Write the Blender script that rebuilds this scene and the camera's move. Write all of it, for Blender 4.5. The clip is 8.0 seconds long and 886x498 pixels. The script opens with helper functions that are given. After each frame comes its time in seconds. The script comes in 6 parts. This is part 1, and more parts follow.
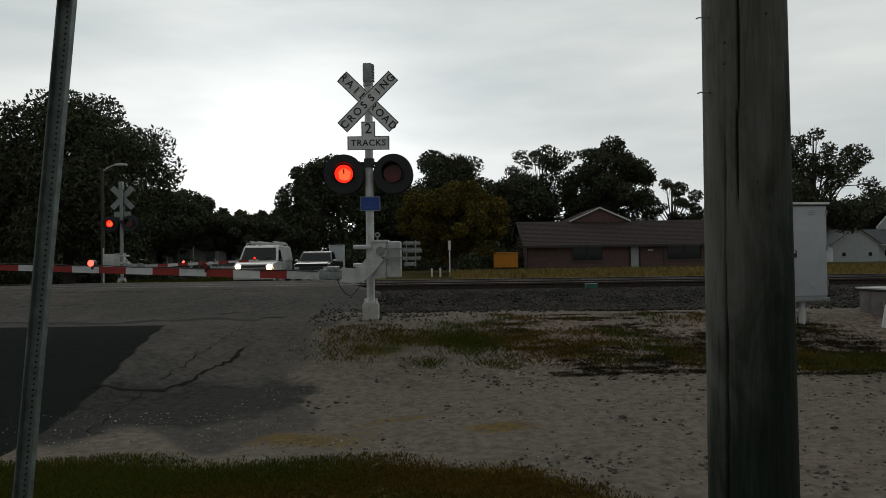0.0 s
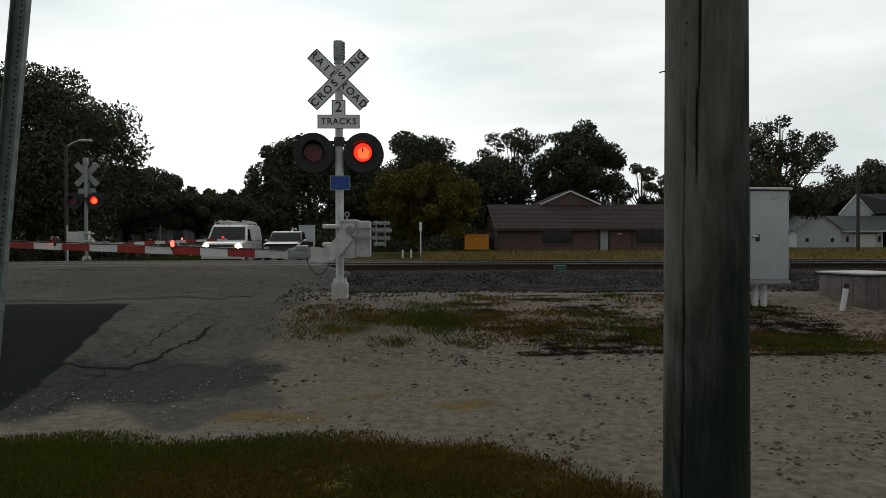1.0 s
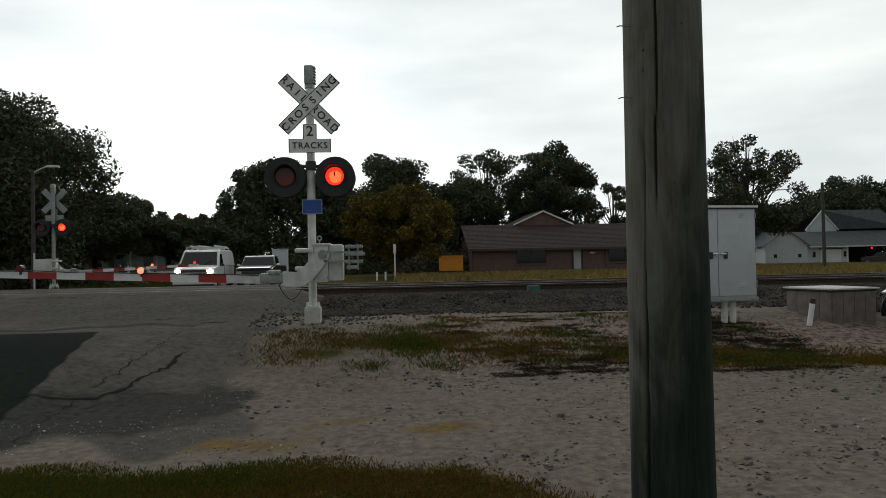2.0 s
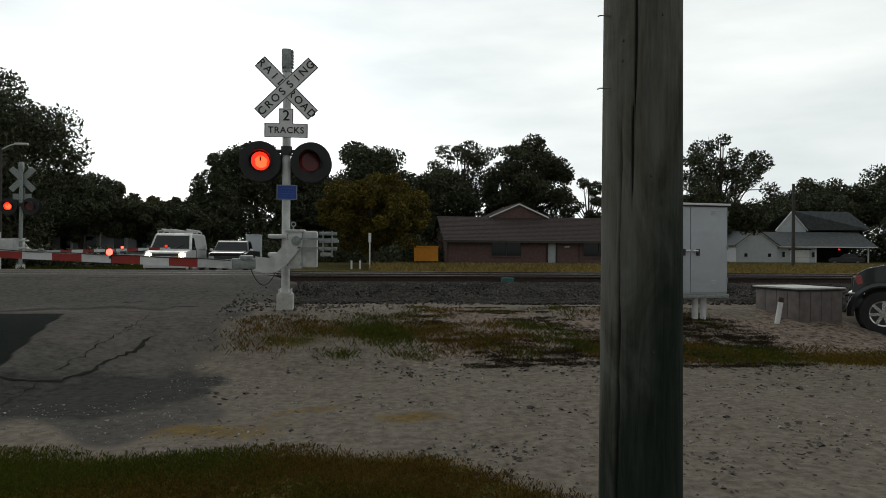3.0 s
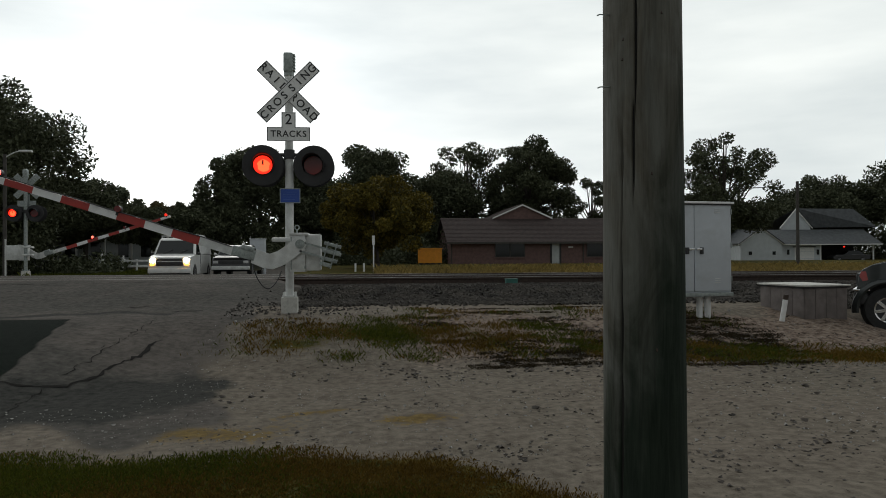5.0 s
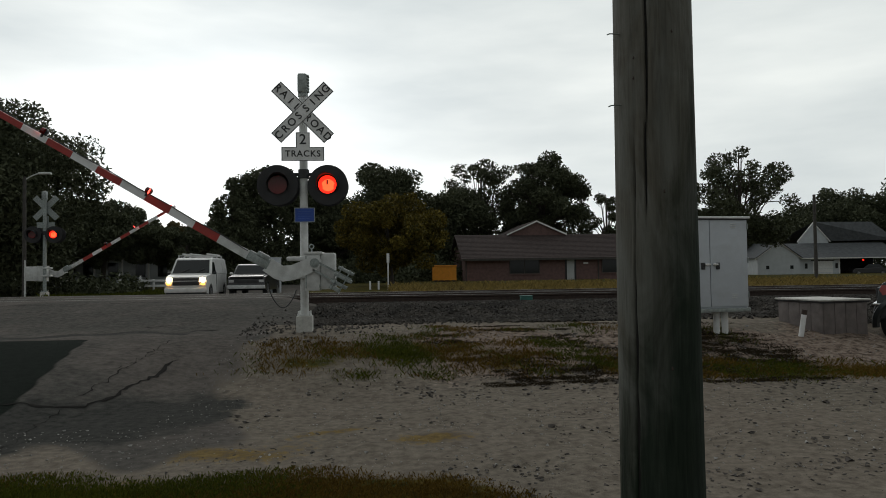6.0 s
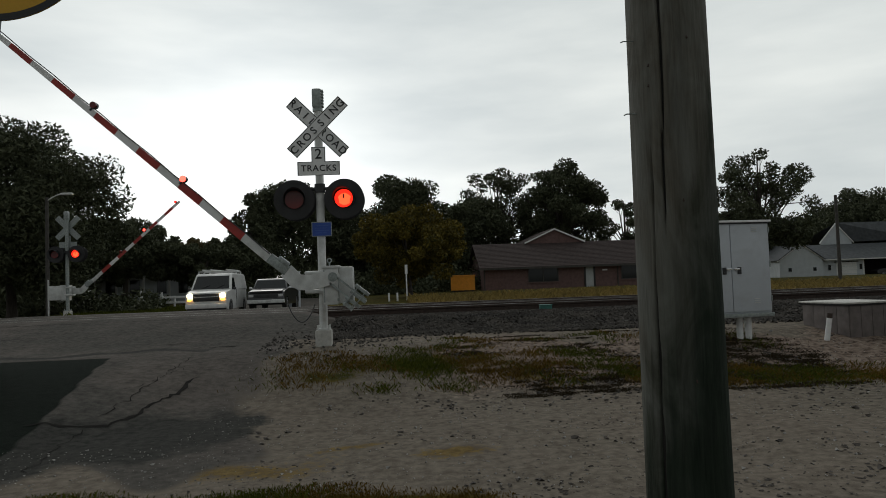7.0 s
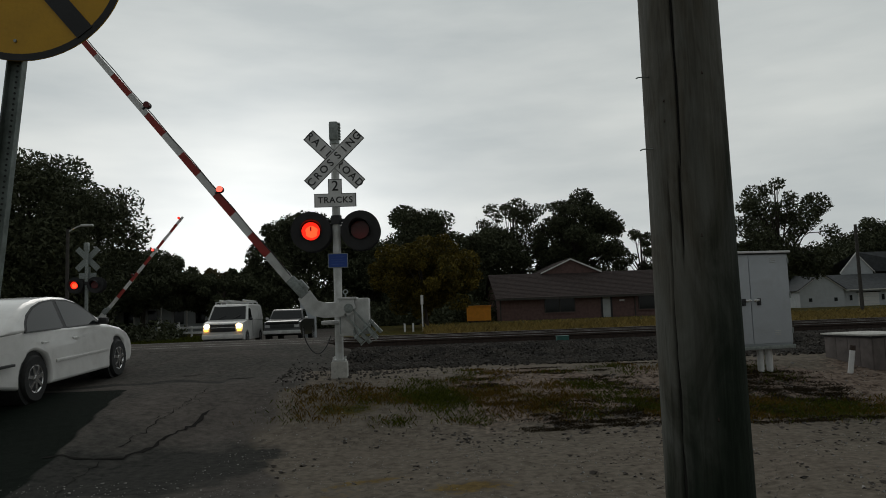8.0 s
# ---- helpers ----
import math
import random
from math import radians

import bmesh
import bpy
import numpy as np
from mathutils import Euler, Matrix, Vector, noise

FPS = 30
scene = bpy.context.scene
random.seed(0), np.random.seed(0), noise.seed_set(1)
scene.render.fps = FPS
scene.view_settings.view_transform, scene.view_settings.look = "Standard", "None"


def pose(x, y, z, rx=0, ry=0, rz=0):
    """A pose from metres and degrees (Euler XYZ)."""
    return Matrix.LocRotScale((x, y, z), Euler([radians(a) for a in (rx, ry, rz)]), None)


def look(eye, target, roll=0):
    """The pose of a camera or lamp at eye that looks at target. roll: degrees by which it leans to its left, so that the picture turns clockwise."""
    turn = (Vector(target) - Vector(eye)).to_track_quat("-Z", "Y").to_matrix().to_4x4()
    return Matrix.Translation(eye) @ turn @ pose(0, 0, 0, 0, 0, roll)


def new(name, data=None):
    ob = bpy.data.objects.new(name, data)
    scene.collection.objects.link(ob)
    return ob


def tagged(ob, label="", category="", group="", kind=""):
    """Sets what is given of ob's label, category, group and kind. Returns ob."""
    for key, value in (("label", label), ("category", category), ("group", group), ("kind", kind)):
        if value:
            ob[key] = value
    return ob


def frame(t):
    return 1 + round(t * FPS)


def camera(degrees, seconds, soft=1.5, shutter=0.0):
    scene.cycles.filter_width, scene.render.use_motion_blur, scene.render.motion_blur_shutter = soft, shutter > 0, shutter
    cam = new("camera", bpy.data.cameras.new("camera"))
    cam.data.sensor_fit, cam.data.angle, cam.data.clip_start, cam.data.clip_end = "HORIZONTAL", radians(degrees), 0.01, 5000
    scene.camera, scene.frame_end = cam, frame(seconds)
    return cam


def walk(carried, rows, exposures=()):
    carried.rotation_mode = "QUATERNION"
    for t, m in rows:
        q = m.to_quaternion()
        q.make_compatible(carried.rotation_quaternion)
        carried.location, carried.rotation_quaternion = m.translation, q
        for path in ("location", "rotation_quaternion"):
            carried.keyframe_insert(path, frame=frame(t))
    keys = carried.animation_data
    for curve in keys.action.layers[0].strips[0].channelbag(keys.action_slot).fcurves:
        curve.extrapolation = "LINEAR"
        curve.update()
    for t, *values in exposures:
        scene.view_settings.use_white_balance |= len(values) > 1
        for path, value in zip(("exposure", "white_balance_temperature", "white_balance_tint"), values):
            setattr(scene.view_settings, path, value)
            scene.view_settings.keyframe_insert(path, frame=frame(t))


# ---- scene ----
cam = camera(63.3, 8.0, soft=0.9)
PATH = [
    (0, (-0.003, -0.008, 1.502), (-0.003, 1.992, 1.53), -0.8),
    (0.2, (-0.003, -0.02, 1.5), (0.018, 1.979, 1.565), -0.1),
    (0.5, (0.003, -0.031, 1.498), (0.066, 1.967, 1.549), -0.7),
    (0.8, (0.015, -0.024, 1.483), (0.072, 1.975, 1.459), -0.2),
    (1, (0.025, -0.02, 1.477), (0.104, 1.978, 1.454), -0.2),
    (1.5, (0.054, -0.055, 1.482), (0.217, 1.938, 1.519), -1.3),
    (1.7, (0.051, -0.055, 1.488), (0.207, 1.939, 1.528), -1.4),
    (2.8, (0.058, -0.012, 1.489), (0.227, 1.981, 1.5), 0.6),
    (3, (0.062, -0.012, 1.478), (0.28, 1.976, 1.487), 0.4),
    (3.2, (0.064, -0.025, 1.476), (0.318, 1.958, 1.493), 0.8),
    (3.5, (0.063, -0.043, 1.473), (0.372, 1.933, 1.436), 0.9),
    (3.7, (0.074, -0.022, 1.471), (0.397, 1.95, 1.397), 0.2),
    (4, (0.088, 0.024, 1.474), (0.381, 2.002, 1.42), -0.2),
    (4.5, (0.059, -0.021, 1.471), (0.269, 1.968, 1.494), -0.1),
    (4.7, (0.061, -0.023, 1.471), (0.275, 1.965, 1.485), -0.1),
    (5.8, (0.07, -0.024, 1.478), (0.247, 1.968, 1.519), -1.1),
    (6, (0.07, -0.028, 1.481), (0.238, 1.964, 1.543), -0.8),
    (6.3, (0.065, -0.033, 1.489), (0.233, 1.959, 1.56), -1.4),
    (6.5, (0.063, -0.039, 1.495), (0.187, 1.954, 1.611), -2.3),
    (6.8, (0.072, -0.01, 1.5), (0.206, 1.983, 1.592), -2.0),
    (7, (0.08, 0.004, 1.5), (0.199, 1.998, 1.591), -2.1),
    (7.3, (0.078, -0.002, 1.5), (0.186, 1.991, 1.632), -2.1),
    (7.5, (0.077, -0.005, 1.498), (0.131, 1.985, 1.686), -2.4),
    (7.7, (0.077, -0.003, 1.506), (0.165, 1.987, 1.686), -2.0),
    (8, (0.079, 0.007, 1.519), (0.157, 1.997, 1.695), -2.1),
]
walk(cam, [(t, look(e, g, r)) for t, e, g, r in PATH],
     exposures=[(0, -0.5), (0.2, -0.36), (0.5, -0.3), (0.8, -0.28), (1.0, -0.12), (1.5, -0.05), (4.5, 0.0), (5.8, -0.25), (6, -0.22), (6.5, -0.25), (7, -0.35), (7.5, -0.5), (8, -0.72)])

# ---- world and light: an overcast dusk, the brighter sky ahead ----
SUN_UP, SUN_ROUND = radians(9), radians(-12)
world = bpy.data.worlds.new("dusk_sky")
scene.world = world
world.use_nodes = True
wn, wl = world.node_tree.nodes, world.node_tree.links
wn.clear()
sky = wn.new("ShaderNodeTexSky")
sky.sky_type, sky.sun_disc = "NISHITA", False
sky.sun_elevation, sky.sun_rotation = SUN_UP, SUN_ROUND
sky.air_density, sky.dust_density, sky.ozone_density = 1.0, 3.0, 1.0
grey = wn.new("ShaderNodeHueSaturation")
grey.inputs["Saturation"].default_value = 0.06
wl.new(sky.outputs[0], grey.inputs["Color"])
wco = wn.new("ShaderNodeTexCoord")
wmap = wn.new("ShaderNodeMapping")
wmap.inputs["Scale"].default_value = (1.6, 1.6, 7.0)
wl.new(wco.outputs["Generated"], wmap.inputs["Vector"])
cloud = wn.new("ShaderNodeTexNoise")
cloud.inputs["Scale"].default_value, cloud.inputs["Detail"].default_value = 1.7, 5
wl.new(wmap.outputs[0], cloud.inputs["Vector"])
cr = wn.new("ShaderNodeValToRGB")
cr.color_ramp.elements[0].position, cr.color_ramp.elements[1].position = 0.3, 0.72
cr.color_ramp.elements[0].color, cr.color_ramp.elements[1].color = (0.74, 0.77, 0.8, 1), (1.05, 1.05, 1.05, 1)
wl.new(cloud.outputs["Fac"], cr.inputs[0])
veil = wn.new("ShaderNodeMixRGB")
veil.inputs[0].default_value = 0.86
veil.inputs[2].default_value = (13.3, 13.9, 13.5, 1)
wl.new(grey.outputs[0], veil.inputs[1])
mul = wn.new("ShaderNodeMixRGB")
mul.blend_type, mul.inputs[0].default_value = "MULTIPLY", 1.0
wl.new(veil.outputs[0], mul.inputs[1])
wl.new(cr.outputs[0], mul.inputs[2])
bg = wn.new("ShaderNodeBackground")
bg.inputs["Strength"].default_value = 0.081
# the cloud is thinner ahead, so that side of the sky is the brighter one
wsep = wn.new("ShaderNodeSeparateXYZ")
wl.new(wco.outputs["Generated"], wsep.inputs[0])
wfall = wn.new("ShaderNodeMapRange")
wfall.interpolation_type = "SMOOTHSTEP"
wfall.inputs["From Min"].default_value, wfall.inputs["From Max"].default_value = -0.6, 0.85
wfall.inputs["To Min"].default_value, wfall.inputs["To Max"].default_value = 0.42, 1.0
wl.new(wsep.outputs["Y"], wfall.inputs[0])
thin = wn.new("ShaderNodeMixRGB")
thin.blend_type, thin.inputs[0].default_value = "MULTIPLY", 1.0
wl.new(mul.outputs[0], thin.inputs[1])
wl.new(wfall.outputs[0], thin.inputs[2])
wl.new(thin.outputs[0], bg.inputs["Color"])
wo = wn.new("ShaderNodeOutputWorld")
wl.new(bg.outputs[0], wo.inputs["Surface"])
sun = new("sun", bpy.data.lights.new("sun", "SUN"))
sun.data.energy, sun.data.angle, sun.data.color = 0.5, radians(25), (1.0, 0.96, 0.9)
sun.matrix_world = look((0, 0, 30), (30 * math.sin(radians(12)) * 1.0, -30 * math.cos(radians(12)), 30 - 30 * math.tan(radians(35))))


# ---- materials ----
def mat(name, col, rough=0.7, metal=0.0, var=0.25, scale=6.0, bump=0.15, fine=60.0, dirt=None, dirt_amount=0.35, stretch=(1, 1, 1), spec=0.5, coat=0.0):
    """A surface with blotches at one scale, grain at another, and optional dirt."""
    m = bpy.data.materials.new(name)
    m.use_nodes = True
    n, l = m.node_tree.nodes, m.node_tree.links
    b = n["Principled BSDF"]
    b.inputs["Roughness"].default_value, b.inputs["Metallic"].default_value = rough, metal
    b.inputs["Specular IOR Level"].default_value = spec
    b.inputs["Coat Weight"].default_value = coat
    tc, mp = n.new("ShaderNodeTexCoord"), n.new("ShaderNodeMapping")
    mp.inputs["Scale"].default_value = stretch
    l.new(tc.outputs["Object"], mp.inputs["Vector"])
    a, f = n.new("ShaderNodeTexNoise"), n.new("ShaderNodeTexNoise")
    a.inputs["Scale"].default_value, a.inputs["Detail"].default_value = scale, 6
    f.inputs["Scale"].default_value, f.inputs["Detail"].default_value = fine, 3
    l.new(mp.outputs[0], a.inputs["Vector"])
    l.new(mp.outputs[0], f.inputs["Vector"])
    r = n.new("ShaderNodeValToRGB")
    r.color_ramp.elements[0].position, r.color_ramp.elements[1].position = 0.3, 0.7
    r.color_ramp.elements[0].color = (*[c * (1 - var) for c in col], 1)
    r.color_ramp.elements[1].color = (*[min(1, c * (1 + var)) for c in col], 1)
    add = n.new("ShaderNodeMath")
    add.operation, add.inputs[1].default_value = "MULTIPLY_ADD", 0.35
    l.new(f.outputs["Fac"], add.inputs[0])
    sub = n.new("ShaderNodeMath")
    sub.operation, sub.inputs[1].default_value = "SUBTRACT", 0.17
    l.new(a.outputs["Fac"], sub.inputs[0])
    l.new(sub.outputs[0], add.inputs[2])
    l.new(add.outputs[0], r.inputs[0])
    out = r.outputs[0]
    if dirt:
        d = n.new("ShaderNodeTexNoise")
        d.inputs["Scale"].default_value, d.inputs["Detail"].default_value = scale * 0.6 + 1.3, 8
        l.new(tc.outputs["Object"], d.inputs["Vector"])
        dr = n.new("ShaderNodeValToRGB")
        dr.color_ramp.elements[0].position, dr.color_ramp.elements[1].position = 0.5, 0.7
        dr.color_ramp.elements[1].color = (dirt_amount,) * 3 + (1,)
        l.new(d.outputs["Fac"], dr.inputs[0])
        mx = n.new("ShaderNodeMixRGB")
        mx.inputs[2].default_value = (*dirt, 1)
        l.new(dr.outputs[0], mx.inputs[0])
        l.new(out, mx.inputs[1])
        out = mx.outputs[0]
    l.new(out, b.inputs["Base Color"])
    bp = n.new("ShaderNodeBump")
    bp.inputs["Strength"].default_value, bp.inputs["Distance"].default_value = bump, 0.02
    l.new(add.outputs[0], bp.inputs["Height"])
    l.new(bp.outputs[0], b.inputs["Normal"])
    return m


def glow(name, col, power):
    m = bpy.data.materials.new(name)
    m.use_nodes = True
    b = m.node_tree.nodes["Principled BSDF"]
    b.inputs["Base Color"].default_value = (*[c * 0.3 for c in col], 1)
    b.inputs["Emission Color"].default_value = (*col, 1)
    b.inputs["Emission Strength"].default_value = power
    return m


def leaf_mat(name, dark, light):
    """Foliage that varies from leaf to leaf and across the crown."""
    m = bpy.data.materials.new(name)
    m.use_nodes = True
    n, l = m.node_tree.nodes, m.node_tree.links
    b = n["Principled BSDF"]
    b.inputs["Roughness"].default_value = 0.65
    b.inputs["Specular IOR Level"].default_value = 0.08
    g, tc, ns = n.new("ShaderNodeNewGeometry"), n.new("ShaderNodeTexCoord"), n.new("ShaderNodeTexNoise")
    ns.inputs["Scale"].default_value = 0.5
    l.new(tc.outputs["Object"], ns.inputs["Vector"])
    av = n.new("ShaderNodeMath")
    av.operation, av.inputs[1].default_value = "MULTIPLY_ADD", 0.5
    l.new(g.outputs["Random Per Island"], av.inputs[0])
    hf = n.new("ShaderNodeMath")
    hf.operation, hf.inputs[1].default_value = "MULTIPLY", 0.55
    l.new(ns.outputs["Fac"], hf.inputs[0])
    l.new(hf.outputs[0], av.inputs[2])
    r = n.new("ShaderNodeValToRGB")
    r.color_ramp.elements[0].position, r.color_ramp.elements[1].position = 0.2, 0.85
    r.color_ramp.elements[0].color, r.color_ramp.elements[1].color = (*dark, 1), (*light, 1)
    l.new(av.outputs[0], r.inputs[0])
    l.new(r.outputs[0], b.inputs["Base Color"])
    return m


M_WHITE = mat("sign_white", (0.8, 0.8, 0.8), 0.45, var=0.08, dirt=(0.3, 0.3, 0.28))
M_BLACK = mat("black_paint", (0.018, 0.018, 0.02), 0.55, var=0.3)
M_ALU = mat("weathered_aluminium", (0.6, 0.61, 0.6), 0.5, 0.15, var=0.15, dirt=(0.25, 0.24, 0.22))
M_GALV = mat("galvanised_steel", (0.3, 0.33, 0.32), 0.5, 0.5, var=0.25, scale=20)
M_POST = mat("weathered_post_steel", (0.17, 0.2, 0.19), 0.6, 0.4, var=0.35, scale=14, dirt=(0.06, 0.075, 0.065))
M_CONC = mat("pale_concrete", (0.5, 0.49, 0.46), 0.9, var=0.2, scale=12, bump=0.4, dirt=(0.2, 0.19, 0.17))
M_REDTAPE = mat("red_reflective", (0.36, 0.03, 0.022), 0.4, var=0.15, dirt=(0.2, 0.05, 0.04))
M_WHITETAPE = mat("white_reflective", (0.78, 0.78, 0.78), 0.4, var=0.08, dirt=(0.4, 0.4, 0.38))
M_BLUE = mat("blue_sign", (0.02, 0.07, 0.34), 0.45, var=0.1)
M_LENSOFF = mat("dark_red_lens", (0.13, 0.007, 0.007), 0.25, var=0.2)
M_LENSON = glow("red_lamp", (1.0, 0.02, 0.008), 2.2)
M_HOTSPOT = glow("red_lamp_core", (1.0, 0.07, 0.02), 3.2)
M_ARMLAMP = glow("bright_arm_lamp", (1.0, 0.045, 0.03), 9)
M_RUBBER = mat("tyre_rubber", (0.018, 0.018, 0.018), 0.8, var=0.3, scale=20)
M_CHROME = mat("bright_metal", (0.7, 0.7, 0.7), 0.22, 0.95, var=0.08)
M_RIM = mat("alloy_rim", (0.3, 0.3, 0.31), 0.3, 0.8, var=0.1)
M_PLASTIC = mat("dark_plastic", (0.03, 0.03, 0.032), 0.6, var=0.2)
M_GLASS = mat("tinted_glass", (0.01, 0.012, 0.013), 0.06, 0.0, var=0.1, bump=0.0, spec=0.35)
M_CARWHITE = mat("white_car_paint", (0.76, 0.75, 0.73), 0.25, var=0.04, bump=0.01, dirt=(0.4, 0.38, 0.36), dirt_amount=0.2, coat=0.6)
M_VANWHITE = mat("white_van_paint", (0.66, 0.66, 0.65), 0.35, var=0.05, bump=0.01, dirt=(0.4, 0.38, 0.36), coat=0.3)
M_TRUCKGREY = mat("dark_grey_car_paint", (0.014, 0.018, 0.018), 0.4, 0.2, var=0.1, bump=0.01, coat=0.6)
M_SUVDARK = mat("dark_car_paint", (0.03, 0.03, 0.033), 0.3, 0.2, var=0.1, bump=0.01, coat=0.5)
M_HEAD = glow("warm_headlight", (1.0, 0.74, 0.36), 45)
M_AMBER = glow("amber_lamp", (1.0, 0.42, 0.05), 6)
M_AMBEROFF = mat("amber_lens", (0.3, 0.055, 0.05), 0.15, var=0.1)
M_CLEAR = mat("clear_lens", (0.5, 0.5, 0.5), 0.15, var=0.1)
M_TEAL = mat("faded_teal_paint", (0.03, 0.13, 0.11), 0.6, var=0.2)
M_SPLITSHADE = mat("split_shade", (0.012, 0.011, 0.01), 0.95)
M_CABINET = mat("pale_grey_cabinet_paint", (0.5, 0.53, 0.57), 0.5, var=0.06, scale=3, bump=0.04, dirt=(0.33, 0.34, 0.34))
M_BOXWOOD = mat("grey_composite_panel", (0.15, 0.128, 0.122), 0.85, var=0.2, scale=8, dirt=(0.1, 0.09, 0.08))
M_YELLOW = mat("yellow_sign", (0.62, 0.335, 0.008), 0.45, var=0.08)
M_ROOF = mat("brown_shingles", (0.04, 0.027, 0.025), 0.95, var=0.3, scale=3, fine=25, bump=0.5)
M_BRICK = mat("dusty_red_brick", (0.14, 0.085, 0.078), 0.9, var=0.2, scale=4, fine=20, bump=0.3)
M_TRIM = mat("white_trim", (0.72, 0.72, 0.7), 0.6, var=0.06)
M_SIDING = mat("pale_grey_siding", (0.5, 0.53, 0.55), 0.7, var=0.08, scale=2)
M_ROOFGREY = mat("grey_shingles", (0.07, 0.075, 0.08), 0.95, var=0.25, scale=3, fine=25)
# near-black colour stands for the shade inside openings
M_DARKOPEN = mat("painted_interior_shade", (0.02, 0.02, 0.02), 0.9)
M_ORANGE = mat("orange_container_paint", (0.75, 0.3, 0.02), 0.55, var=0.15, scale=3, dirt=(0.2, 0.09, 0.03))
M_DARKPOLE = mat("dark_pole", (0.06, 0.055, 0.05), 0.85, var=0.25)
M_RAIL = mat("worn_rail_steel", (0.22, 0.21, 0.2), 0.5, 0.85, var=0.15, scale=15)
M_RUST = mat("rusty_rail_side", (0.045, 0.03, 0.024), 0.85, var=0.3, scale=15)
M_TIE = mat("creosoted_timber", (0.032, 0.027, 0.023), 0.95, var=0.35, scale=6, bump=0.6)
M_STONE = mat("ballast_stone", (0.048, 0.042, 0.036), 0.9, var=0.6, scale=2.2, fine=30, bump=0.4)
M_PEBBLE = mat("pale_pebble", (0.26, 0.25, 0.235), 0.9, var=0.5, scale=1.7, fine=30)
M_CLOD = mat("dark_clod", (0.05, 0.042, 0.036), 0.95, var=0.4, scale=3)
M_BARK = mat("bark", (0.06, 0.05, 0.042), 0.95, var=0.3, scale=4, bump=0.8, stretch=(4, 4, 0.7))
M_CRACK = mat("asphalt_crack_fill", (0.014, 0.013, 0.012), 0.98, spec=0.05)
M_LEAF = leaf_mat("dark_foliage", (0.04, 0.047, 0.028), (0.11, 0.12, 0.07))
M_LEAFDUN = leaf_mat("brownish_foliage", (0.05, 0.043, 0.022), (0.13, 0.105, 0.045))
M_LEAFGOLD = leaf_mat("turning_foliage", (0.03, 0.034, 0.012), (0.2, 0.15, 0.026))
M_GRASS = leaf_mat("short_grass", (0.028, 0.038, 0.004), (0.1, 0.112, 0.013))
M_DRYGRASS = leaf_mat("dry_grass", (0.1, 0.075, 0.028), (0.36, 0.265, 0.085))
M_DEADTURF = leaf_mat("dead_turf", (0.018, 0.014, 0.009), (0.06, 0.045, 0.024))
M_WEED = leaf_mat("weeds", (0.058, 0.035, 0.007), (0.18, 0.113, 0.022))


